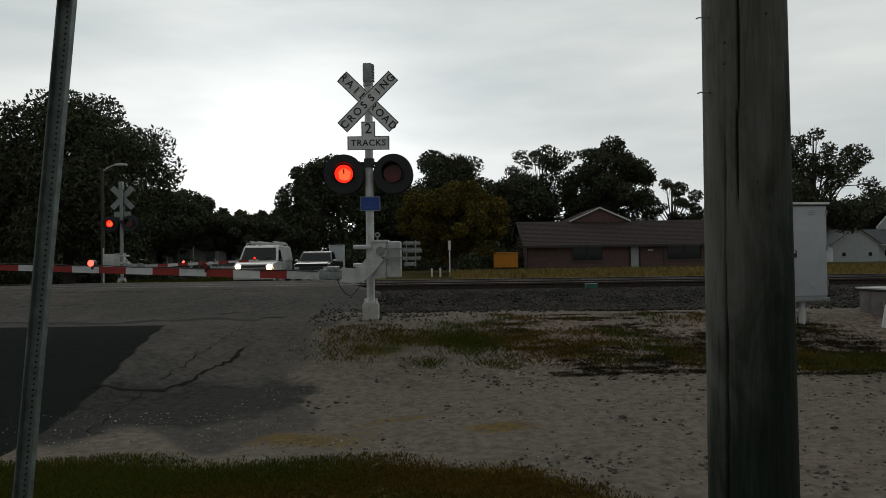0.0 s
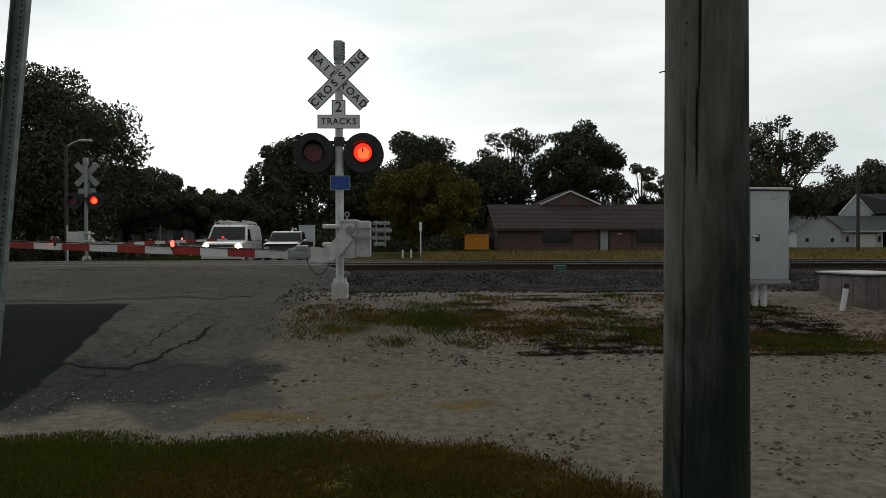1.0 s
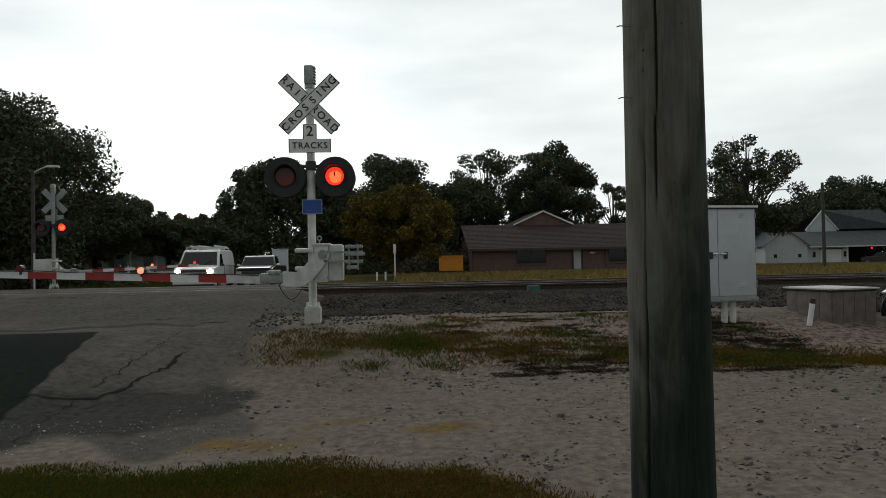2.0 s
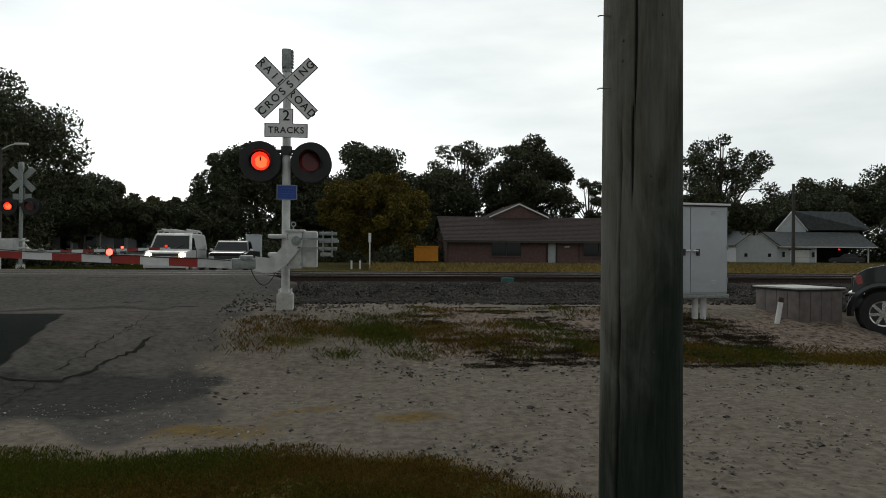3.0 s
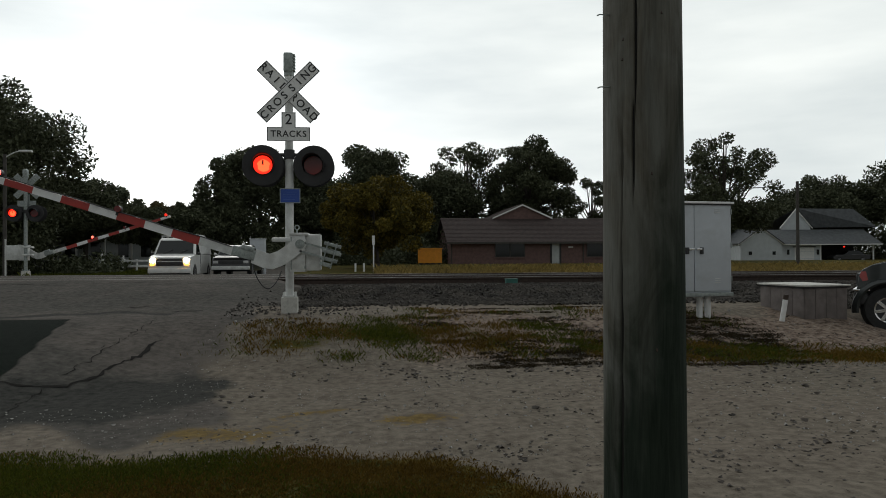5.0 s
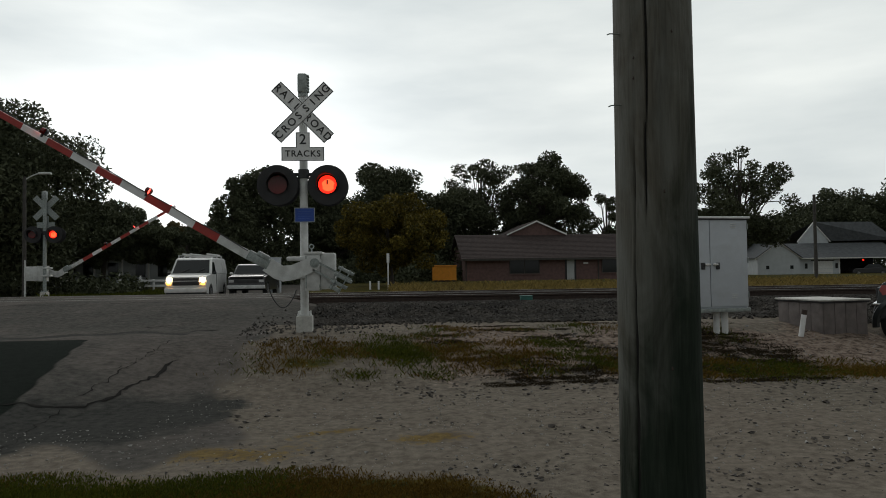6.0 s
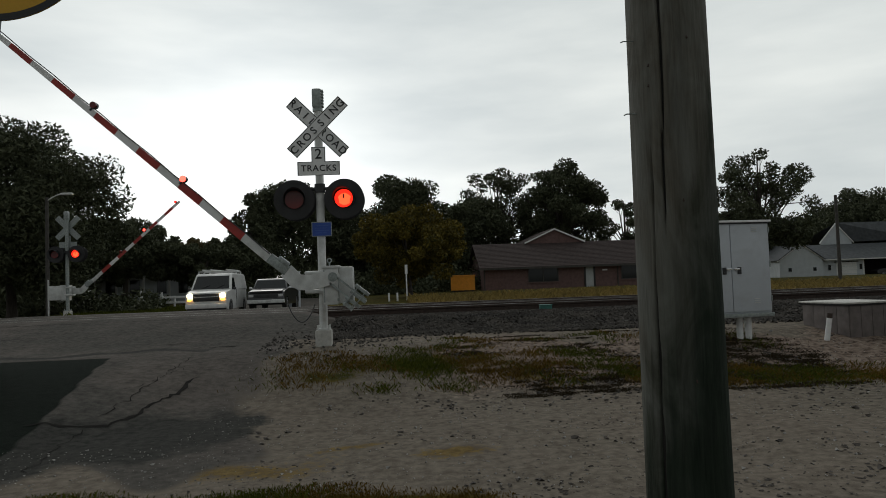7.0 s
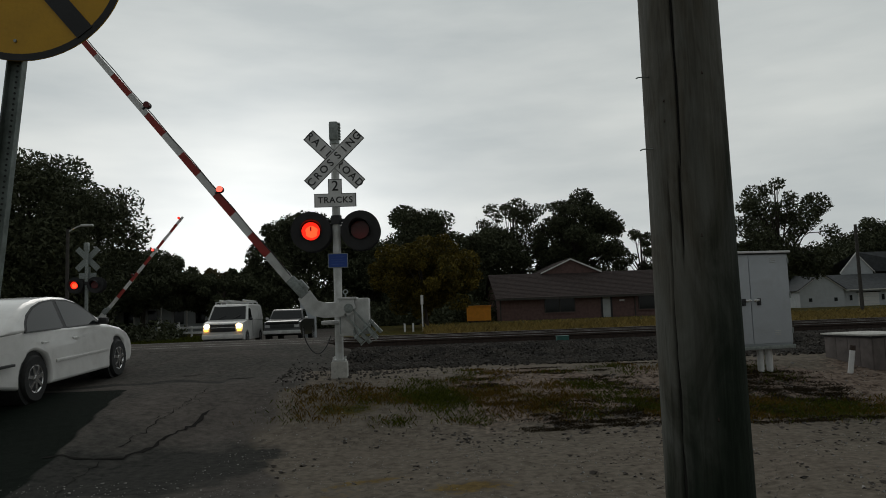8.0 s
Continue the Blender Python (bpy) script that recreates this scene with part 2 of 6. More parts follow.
def pole_material():
    """Grey weathered softwood: long grain, pale raised fibres, brown sapwood on one side, darker green towards the foot
    and +x side.
    """
    m = bpy.data.materials.new("weathered_pole_wood")
    m.use_nodes = True
    n, l = m.node_tree.nodes, m.node_tree.links
    b = n["Principled BSDF"]
    b.inputs["Roughness"].default_value, b.inputs["Specular IOR Level"].default_value = 0.9, 0.15
    tc = n.new("ShaderNodeTexCoord")

    def grain(stretch, scale, detail=6, rough=0.6, warp=0.0):
        mp, k = n.new("ShaderNodeMapping"), n.new("ShaderNodeTexNoise")
        mp.inputs["Scale"].default_value = stretch
        l.new(tc.outputs["Object"], mp.inputs["Vector"])
        l.new(mp.outputs[0], k.inputs["Vector"])
        k.inputs["Scale"].default_value, k.inputs["Detail"].default_value = scale, detail
        k.inputs["Roughness"].default_value, k.inputs["Distortion"].default_value = rough, warp
        return k.outputs["Fac"]

    def ramp(src, *stops):
        r = n.new("ShaderNodeValToRGB")
        e = r.color_ramp.elements
        for i, (p, c) in enumerate(stops):
            k = e[i] if i < 2 else e.new(p)
            k.position, k.color = p, (*c, 1)
        l.new(src, r.inputs[0])
        return r.outputs[0]

    def math_(op, a, c):
        k = n.new("ShaderNodeMath")
        k.operation = op
        for i, v in enumerate((a, c)):
            if isinstance(v, (int, float)):
                k.inputs[i].default_value = v
            else:
                l.new(v, k.inputs[i])
        return k.outputs[0]

    def span(src, lo, hi):
        k = n.new("ShaderNodeMapRange")
        k.interpolation_type = "SMOOTHSTEP"
        k.inputs["From Min"].default_value, k.inputs["From Max"].default_value = lo, hi
        l.new(src, k.inputs[0])
        return k.outputs[0]

    def mix(f, a, c):
        x = n.new("ShaderNodeMixRGB")
        l.new(f, x.inputs[0])
        l.new(a, x.inputs[1])
        l.new(c, x.inputs[2])
        return x.outputs[0]

    fibre, streak = grain((14, 14, 0.9), 4, 7, 0.6, 1.2), grain((5, 5, 0.35), 3, 5)
    blot, fine = grain((2.2, 2.2, 1.0), 2.6, 6, 0.6, 0.8), grain((60, 60, 2.5), 4, 4)
    grey = mix(fine, ramp(fibre, (0.3, (0.1, 0.1, 0.09)), (0.7, (0.185, 0.185, 0.17))), ramp(streak, (0.32, (0.085, 0.085, 0.076)), (0.68, (0.2, 0.198, 0.18))))
    brown = ramp(fibre, (0.3, (0.055, 0.047, 0.034)), (0.7, (0.13, 0.114, 0.09)))
    wood = mix(ramp(blot, (0.42, (0, 0, 0)), (0.62, (0.7, 0.7, 0.7))), grey, brown)
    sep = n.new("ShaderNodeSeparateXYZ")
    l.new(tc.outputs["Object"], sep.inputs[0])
    # darker green towards the foot and +x, its edge broken by noise
    low_side = math_("ADD", math_("MULTIPLY", sep.outputs["X"], 3.4), math_("MULTIPLY", sep.outputs["Z"], -0.8))
    low_side = math_("ADD", low_side, math_("MULTIPLY", math_("ADD", blot, streak), 0.95))
    dark_green = ramp(fibre, (0.3, (0.005, 0.011, 0.007)), (0.75, (0.019, 0.031, 0.021)))
    col = mix(math_("MULTIPLY", span(low_side, -0.75, 0.15), 0.93), wood, dark_green)
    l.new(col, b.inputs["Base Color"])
    bp = n.new("ShaderNodeBump")
    bp.inputs["Strength"].default_value, bp.inputs["Distance"].default_value = 0.5, 0.006
    l.new(math_("ADD", fibre, math_("MULTIPLY", fine, 0.6)), bp.inputs["Height"])
    l.new(bp.outputs[0], b.inputs["Normal"])
    return m


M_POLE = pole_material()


# ---- building helpers ----
def box(bm, lo, hi, m=None, bevel=0.0):
    """A box between two corners, bevelled, and moved by m."""
    lo, hi = Vector(lo), Vector(hi)
    g = bmesh.ops.create_cube(bm, size=1.0, matrix=Matrix.Translation((lo + hi) / 2) @ Matrix.Diagonal((*(hi - lo), 1)))
    vs = g["verts"]
    if bevel:
        es = list({e for v in vs for e in v.link_edges})
        r = bmesh.ops.bevel(bm, geom=es, offset=bevel, segments=2, affect="EDGES", profile=0.6)
        vs = list({v for f in r["faces"] for v in f.verts} | {v for v in vs if v.is_valid})
    if m is not None:
        bmesh.ops.transform(bm, matrix=m, verts=vs)
    return bm


def rod(bm, a, b, r1, r2=None, seg=12):
    """A round bar from a to b."""
    a, b = Vector(a), Vector(b)
    d = b - a
    m = Matrix.Translation((a + b) / 2) @ d.to_track_quat("Z", "Y").to_matrix().to_4x4()
    bmesh.ops.create_cone(bm, cap_ends=True, segments=seg, radius1=r1, radius2=r1 if r2 is None else r2, depth=d.length, matrix=m)
    return bm


def prism(bm, pts, y0, y1, bevel=0.0):
    """An outline of (x, z) points drawn out from y0 to y1."""
    fv = [bm.verts.new((x, y0, z)) for x, z in pts]
    bv = [bm.verts.new((x, y1, z)) for x, z in pts]
    bm.faces.new(fv)
    bm.faces.new(bv[::-1])
    k = len(pts)
    for i in range(k):
        bm.faces.new((fv[i], bv[i], bv[(i + 1) % k], fv[(i + 1) % k]))
    bmesh.ops.recalc_face_normals(bm, faces=bm.faces)
    if bevel:
        bmesh.ops.bevel(bm, geom=[e for e in bm.edges if e.verts[0].co.y == e.verts[1].co.y], offset=bevel, segments=2, affect="EDGES")
    return bm


def B():
    return bmesh.new()


def mesh_of(name, bm, material, smooth=None):
    me = bpy.data.meshes.new(name)
    bm.to_mesh(me)
    bm.free()
    me.materials.append(material)
    if smooth:
        me.shade_smooth()
        me.set_sharp_from_angle(angle=radians(smooth))
    return me


def part(name, bm, material, parent=None, label="", smooth=40, m=None):
    ob = new(name, mesh_of(name, bm, material, smooth))
    ob.parent = parent
    if m is not None:
        ob.matrix_basis = m
    return tagged(ob, label)


def thing(name, m, label, category, group=""):
    ob = new(name)
    ob.matrix_basis = m
    return tagged(ob, label, category, group)


def structure(name, me, label, category=""):
    return tagged(new(name, me), label, category or name.split("_")[0], kind="structure")


def letters(text, size, material, parent, name, m):
    """Raised letters as a mesh of their own."""
    cu = bpy.data.curves.new("letters", "FONT")
    cu.body, cu.size, cu.extrude, cu.align_x, cu.align_y = text, size, 0.002, "CENTER", "CENTER"
    cu.offset, cu.space_character = 0.002, 1.12
    cu.resolution_u = 4
    tmp = new("letters_source", cu)
    bpy.context.view_layer.update()
    me = bpy.data.meshes.new_from_object(tmp.evaluated_get(bpy.context.evaluated_depsgraph_get()))
    bpy.data.objects.remove(tmp)
    me.materials.clear()
    me.materials.append(material)
    ob = new(name, me)
    ob.parent, ob.matrix_basis = parent, m
    return ob


def raw(name, verts, faces, material, smooth=False):
    me = bpy.data.meshes.new(name)
    me.from_pydata(verts, [], faces)
    me.materials.append(material)
    if smooth:
        me.shade_smooth()
    return me


def sm(t):
    t = np.clip(t, 0, 1)
    return t * t * (3 - 2 * t)


# ---- the lie of the land ----
def road_half(x, y):
    """How far (x, y) lies inside the crossing road, in metres; negative outside."""
    mid = -7.0 - 0.085 * (y - 14)
    return 5.4 - 0.6 * sm((y - 24) / 8) - np.abs(x - mid)


def ground_z(x, y):
    x, y = np.asarray(x, float), np.asarray(y, float)
    side = sm((-2.2 - x) / 2.0)
    ya = 8.2 + 0.1 * np.clip(x, 0, 12) + 1.3 * sm((x - 7.7) / 1.7) - 2.0 * side
    low = 0.52 * sm((y - ya) / (3.8 + 1.6 * side))
    t = y + 0.03 * x
    bank = 0.52 + 0.2 * sm((t - 14.4) / 1.9) - 0.06 * sm((t - 19.6) / 1.6) - 0.44 * sm((t - 25.2) / 3.0)
    hump = 0.52 + 0.385 * sm((t - 11.9) / 4.8) - 0.08 * sm((t - 19) / 6) - 0.58 * sm((t - 24.5) / 10)
    on = sm((road_half(x, y) + 0.5) / 0.9)
    inside = np.clip(road_half(x, y), 0, 1)
    near = sm((14 - np.abs(x)) / 2) * sm((y - 2.4) / 1) * sm((13 - y) / 2)
    swell = 0.025 * near * (1 - inside) * np.sin(x * 1.7 + 0.6 * np.sin(y * 1.3)) * np.sin(y * 1.1 + x * 0.4)
    return low + bank * (1 - on) + hump * on - 0.52 + 0.35 * sm((y - 38) / 22) + swell


def gz(x, y):
    return float(ground_z(x, y))


def spread(parts):
    return np.unique(np.concatenate([np.arange(a, b, s) for a, b, s in parts]).round(4))


def build_ground():
    xs = spread([(-3200, -300, 400), (-300, -60, 30), (-60, -14, 1.5), (-14, 13, 0.11), (13, 60, 1.2), (60, 300, 30), (300, 3300, 400)])
    ys = spread([(-3200, -100, 400), (-100, 0, 12), (0, 2.5, 0.5), (2.5, 14, 0.1), (14, 30, 0.22), (30, 110, 2), (110, 400, 30), (400, 3300, 400)])
    X, Y = np.meshgrid(xs, ys)
    Z = ground_z(X, Y)
    rs = np.random.RandomState(3)
    rough = rs.normal(0, 1, X.shape)
    rough = (rough + np.roll(rough, 1, 0) + np.roll(rough, 1, 1) + np.roll(rough, -1, 0) + np.roll(rough, -1, 1)) / 5
    inside = np.clip(road_half(X, Y), 0, 1)
    near = (np.abs(X) < 14) & (Y > 2.4) & (Y < 30)
    inside = np.maximum(inside, sm((-2.3 - X) / 0.9) * sm((Y - 6.4) / 0.8))
    Z = Z + near * rough * (0.011 * (1 - inside) + 0.001)
    nx, ny = len(xs), len(ys)
    verts = np.stack([X, Y, Z], -1).reshape(-1, 3)
    i = (np.arange(ny - 1)[:, None] * nx + np.arange(nx - 1)[None]).ravel()
    faces = np.stack([i, i + 1, i + 1 + nx, i + nx], -1)
    # what covers the ground where: worn asphalt, fresh asphalt, grass, ballast
    wob = 0.25 * np.sin(X * 2.1 + 1) * np.sin(Y * 1.7) + 0.12 * np.sin(X * 5.3 + Y * 3.1)
    apron_right = np.where(Y > 12, -1.9 + 0.12 * (Y - 12), -1.75 + 0.25 * np.sin(Y * 1.1))
    left = -7.0 - 0.085 * (Y - 14) - 5.6
    asphalt = sm((apron_right - X + wob) / 0.8 + 0.5) * sm((X - left) / 0.4 + 0.5) * sm((Y - 5.9 - 0.15 * np.clip(-2.6 - X, -1, 2) + 2 * wob) / 1.1 + 0.5)
    far_road = sm((road_half(X, Y)) / 0.4 + 0.5) * (Y > 13)
    asphalt = np.maximum(asphalt * (Y < 27), far_road)
    edge = -3.55 - 0.155 * (Y - 6.0)
    fresh = sm((edge - X) / 0.12 + 0.5) * sm((11.35 - Y) / 0.25 + 0.5) * sm((X + 11.5) / 0.3)
    lawn = sm((5.15 + 0.06 * np.clip(-X, 0, 6) - 1.2 * np.clip(X - 0.5, 0, 3) - Y + 0.6 * wob) / 0.5 + 0.5)
    lawn = lawn * sm((X + 6.5) / 1.0)
    strip = np.exp(-((Y - 10.35 - 0.02 * X + 1.3 * wob) / 0.62) ** 2) * sm((X + 1.7) / 0.6) * sm((3.0 - X) / 1.3)
    strip2 = np.exp(-((Y - 9.55 + 0.10 * (X - 5) + wob) / 0.5) ** 2) * sm((X - 3.0) / 0.8)
    patch = 0.72 * np.exp(-((Y - 6.28 + 0.3 * wob) / 0.2) ** 2 - ((X - 0.5) / 0.42) ** 2) + 0.6 * np.exp(-((Y - 6.95 - 0.35 * X + 0.4 * wob) / 0.2) ** 2 - ((X + 0.45) / 0.5) ** 2)
    patch2 = 0.62 * np.exp(-((Y - 6.2 + wob) / 0.45) ** 2 - ((X + 1.3) / 0.9) ** 2)
    mid = 0.3 * np.exp(-((Y - 11.6 + 2 * wob) / 0.5) ** 2) * sm((X - 0.2) / 1.2)
    far = sm((Y + 0.03 * X - 26.5) / 3) + sm((-14 - X) / 2) * sm((13 - Y) / 2)
    broken = 0.75 + 0.35 * np.sin(X * 2.9 + 2 * np.sin(Y * 2.3)) * np.sin(Y * 4.1 + X)
    strip, strip2 = strip * broken, strip2 * broken
    grass = np.clip(np.maximum.reduce([lawn, 0.74 * strip, 0.8 * strip2, mid, far]), 0, 1)
    straw = np.clip(np.maximum(patch, patch2) + 0.5 * np.exp(-((lawn - 0.35) / 0.25) ** 2) * (Y < 7), 0, 0.8)
    t = Y + 0.03 * X
    ballast = sm((t - 13.0 - 0.35 * sm((X - 0.5) / 2) + wob) / 0.9) * sm((27.0 - t) / 1.2)
    soil = np.clip(np.exp(-((Y - 10.6 + 2 * wob) / 1.5) ** 2) * sm((X + 0.2) / 1.4), 0, 1)
    stain = np.exp(-((X + 2.4) / 1.0) ** 2 - ((Y - 7.9 + wob) / 1.1) ** 2) + 0.9 * np.exp(-((X + 3.5) / 1.2) ** 2 - ((Y - 7.0 + wob) / 1.0) ** 2)
    stain = np.clip(stain + 0.7 * np.exp(-((Y - 12.6 - 0.1 * X + wob) / 0.35) ** 2) * (X < -3), 0, 1)
    me = raw("ground", verts.tolist(), faces.tolist(), M_GROUND, True)
    for name, arr in (("asphalt", asphalt), ("fresh", fresh), ("grass", grass), ("ballast", ballast), ("soil", soil), ("stain", stain), ("straw", straw)):
        at = me.attributes.new(name, "FLOAT", "POINT")
        at.data.foreach_set("value", arr.ravel().astype(np.float32))
    structure("ground", me, "bare gravel, worn asphalt and patchy autumn grass rising to the tracks", "ground")


def ground_material():
    m = bpy.data.materials.new("ground_cover")
    m.use_nodes = True
    n, l = m.node_tree.nodes, m.node_tree.links
    b = n["Principled BSDF"]
    b.inputs["Roughness"].default_value = 0.98
    b.inputs["Specular IOR Level"].default_value = 0.05
    tc = n.new("ShaderNodeTexCoord")

    def noise_(scale, detail=6, rough=0.6):
        k = n.new("ShaderNodeTexNoise")
        k.inputs["Scale"].default_value, k.inputs["Detail"].default_value, k.inputs["Roughness"].default_value = scale, detail, rough
        l.new(tc.outputs["Object"], k.inputs["Vector"])
        return k.outputs["Fac"]

    def ramp(src, stops):
        r = n.new("ShaderNodeValToRGB")
        e = r.color_ramp.elements
        e[0].position, e[0].color = stops[0][0], (*stops[0][1], 1)
        e[1].position, e[1].color = stops[-1][0], (*stops[-1][1], 1)
        for p, c in stops[1:-1]:
            k = e.new(p)
            k.color = (*c, 1)
        l.new(src, r.inputs[0])
        return r.outputs[0]

    def cover(name, src, width=0.5):
        """The mask called name, its edge broken up by noise."""
        a = n.new("ShaderNodeAttribute")
        a.attribute_name = name
        k = n.new("ShaderNodeMath")
        k.operation, k.inputs[1].default_value = "MULTIPLY_ADD", width * 2
        l.new(src, k.inputs[0])
        s = n.new("ShaderNodeMath")
        s.operation, s.inputs[1].default_value = "SUBTRACT", width
        l.new(a.outputs["Fac"], s.inputs[0])
        l.new(s.outputs[0], k.inputs[2])
        r = n.new("ShaderNodeMapRange")
        r.inputs["From Min"].default_value, r.inputs["From Max"].default_value = 0.38, 0.62
        l.new(k.outputs[0], r.inputs[0])
        g = n.new("ShaderNodeMath")
        g.operation = "MULTIPLY"
        c = n.new("ShaderNodeMath")
        c.operation, c.inputs[1].default_value, c.use_clamp = "MULTIPLY", 8.0, True
        l.new(a.outputs["Fac"], c.inputs[0])
        l.new(r.outputs[0], g.inputs[0])
        l.new(c.outputs[0], g.inputs[1])
        return g.outputs[0]

    def mix(f, a, c):
        x = n.new("ShaderNodeMixRGB")
        l.new(f, x.inputs[0])
        l.new(a, x.inputs[1])
        l.new(c, x.inputs[2])
        return x.outputs[0]

    big, med, fin, grain = noise_(0.45), noise_(2.3), noise_(11), noise_(70, 3)
    gravel = mix(grain, ramp(med, [(0.3, (0.092, 0.078, 0.062)), (0.7, (0.165, 0.143, 0.115))]), ramp(fin, [(0.35, (0.065, 0.056, 0.045)), (0.65, (0.22, 0.192, 0.157))]))
    gravel = mix(ramp(big, [(0.35, (0, 0, 0)), (0.7, (0.45, 0.45, 0.45))]), gravel, ramp(fin, [(0.3, (0.11, 0.088, 0.07)), (0.7, (0.2, 0.165, 0.14))]))
    soil = ramp(fin, [(0.34, (0.045, 0.033, 0.025)), (0.5, (0.17, 0.13, 0.105)), (0.7, (0.27, 0.222, 0.185))])
    turf = mix(ramp(med, [(0.4, (0, 0, 0)), (0.6, (1, 1, 1))]), ramp(fin, [(0.3, (0.016, 0.022, 0.005)), (0.7, (0.05, 0.052, 0.012))]), ramp(fin, [(0.3, (0.045, 0.034, 0.009)), (0.7, (0.13, 0.098, 0.026))]))
    old = mix(grain, ramp(med, [(0.3, (0.046, 0.041, 0.037)), (0.7, (0.122, 0.108, 0.097))]), ramp(fin, [(0.3, (0.036, 0.032, 0.029)), (0.7, (0.145, 0.129, 0.116))]))
    old = mix(ramp(big, [(0.42, (0, 0, 0)), (0.6, (0.6, 0.6, 0.6))]), old, ramp(fin, [(0.3, (0.026, 0.028, 0.025)), (0.7, (0.07, 0.07, 0.064))]))
    new_ = ramp(fin, [(0.3, (0.003, 0.006, 0.004)), (0.7, (0.008, 0.012, 0.009))])
    stone = mix(grain, ramp(fin, [(0.35, (0.018, 0.016, 0.013)), (0.65, (0.06, 0.053, 0.045))]), ramp(med, [(0.3, (0.025, 0.022, 0.018)), (0.7, (0.052, 0.045, 0.038))]))
    col = mix(cover("soil", fin, 0.5), gravel, soil)
    col = mix(cover("straw", fin, 0.6), col, ramp(fin, [(0.3, (0.075, 0.05, 0.018)), (0.7, (0.19, 0.135, 0.055))]))
    col = mix(cover("ballast", fin), col, stone)
    col = mix(cover("grass", fin, 0.55), col, turf)
    col = mix(cover("asphalt", fin, 0.35), col, old)
    oil = ramp(fin, [(0.3, (0.02, 0.021, 0.019)), (0.7, (0.052, 0.051, 0.047))])
    col = mix(cover("stain", med, 0.55), col, oil)
    col = mix(cover("fresh", fin, 0.12), col, new_)
    l.new(col, b.inputs["Base Color"])
    bp = n.new("ShaderNodeBump")
    bp.inputs["Strength"].default_value, bp.inputs["Distance"].default_value = 0.42, 0.03
    h = n.new("ShaderNodeMath")
    h.operation = "ADD"
    l.new(fin, h.inputs[0])
    l.new(grain, h.inputs[1])
    l.new(h.outputs[0], bp.inputs["Height"])
    l.new(bp.outputs[0], b.inputs["Normal"])
    return m


M_GROUND = ground_material()
build_ground()


# ---- tracks ----
def build_tracks():
    ang = math.atan(-0.03)
    outline = [(-0.037, 0.17), (0.037, 0.17), (0.037, 0.13), (0.012, 0.115), (0.012, 0.03), (0.07, 0.012), (0.07, 0), (-0.07, 0), (-0.07, 0.012), (-0.012, 0.03), (-0.012, 0.115), (-0.037, 0.13)]
    for off in (0.0, 4.3):
        tr = tagged(thing("railway_track", pose(0, 17.55 + off, 0.732 - (0.06 if off else 0.0), 0, 0, math.degrees(ang)), "worn steel railway track on dark ballast through a road crossing", "railway track", "pair of tracks"), kind="structure")
        for k in (0.0, 1.5):
            bm = B()
            fr = [bm.verts.new((-90, k + p, q)) for p, q in outline]
            bk = [bm.verts.new((160, k + p, q)) for p, q in outline]
            for i in range(12):
                bm.faces.new((fr[i], bk[i], bk[(i + 1) % 12], fr[(i + 1) % 12]))
            bmesh.ops.recalc_face_normals(bm, faces=bm.faces)
            rail = part("rail", bm, M_RUST, tr, "rust-sided steel rail with a bright worn head", None)
            part("rail_head", box(B(), (-90, k - 0.034, 0.171), (160, k + 0.034, 0.176)), M_RAIL, rail, "bright worn running surface", None)
        tie = mesh_of("tie", box(B(), (-0.115, -0.6, -0.12), (0.115, 2.1, 0.02), bevel=0.015), M_TIE)
        for i in range(-60, 130):
            x = i * 0.53
            if -13.0 < x < -1.3:
                continue
            t = new("tie", tie)
            t.parent = tr
            t.matrix_basis = pose(x, 0, 0.0, 0, 0, random.uniform(-1.2, 1.2))


build_tracks()


# ---- crossing signals ----
SWITCH = [0.57, 1.17, 1.78, 2.4, 3.05, 3.68, 4.3, 4.92, 5.52, 6.13, 6.8, 7.45]
KEYED = []


def flash_rows(first_on, shift=0.0, at=(0, 0, 0), extra=()):
    """An added lamp drum, imitating a switched lamp, that turns its lit face out and back at each change."""
    a = 0.0 if first_on else 180.0
    rows = [(0.0, pose(*at, 0, 0, a))]
    for t in (*SWITCH, *extra):
        t += shift
        rows.append((t - 0.07, pose(*at, 0, 0, a)))
        rows.append((t - 0.02, pose(*at, 0, 0, a + 60)))
        rows.append((t + 0.03, pose(*at, 0, 0, a + 120)))
        a += 180
        rows.append((t + 0.08, pose(*at, 0, 0, a)))
    if not extra:
        rows.append((8.0, pose(*at, 0, 0, a)))
    return rows


ARM = [(0.0, 2.2), (3.55, 2.2), (3.75, 2.8), (4.0, 5.2), (4.5, 10.9), (4.75, 14.0), (5.8, 28.0), (6.0, 30.7), (6.5, 36.2), (7.0, 41.6), (7.5, 46.8), (8.0, 50.8)]


def drum_mesh(r, lit=None):
    """One lamp drum, added to show on and off: a lit lens on its front, a dull one on its back."""
    bm = B()
    bmesh.ops.create_cone(bm, cap_ends=True, segments=28, radius1=r, radius2=r, depth=0.05, matrix=pose(0, 0, 0, 90))
    me = mesh_of("added_lamp_drum", bm, M_LENSOFF, 40)
    me.materials.append(lit or M_LENSON)
    for p in me.polygons:
        p.material_index = 1 if p.normal.y < -0.5 else 0
    return me


DRUM = drum_mesh(0.15)
DRUM_SMALL = drum_mesh(0.05, M_ARMLAMP)


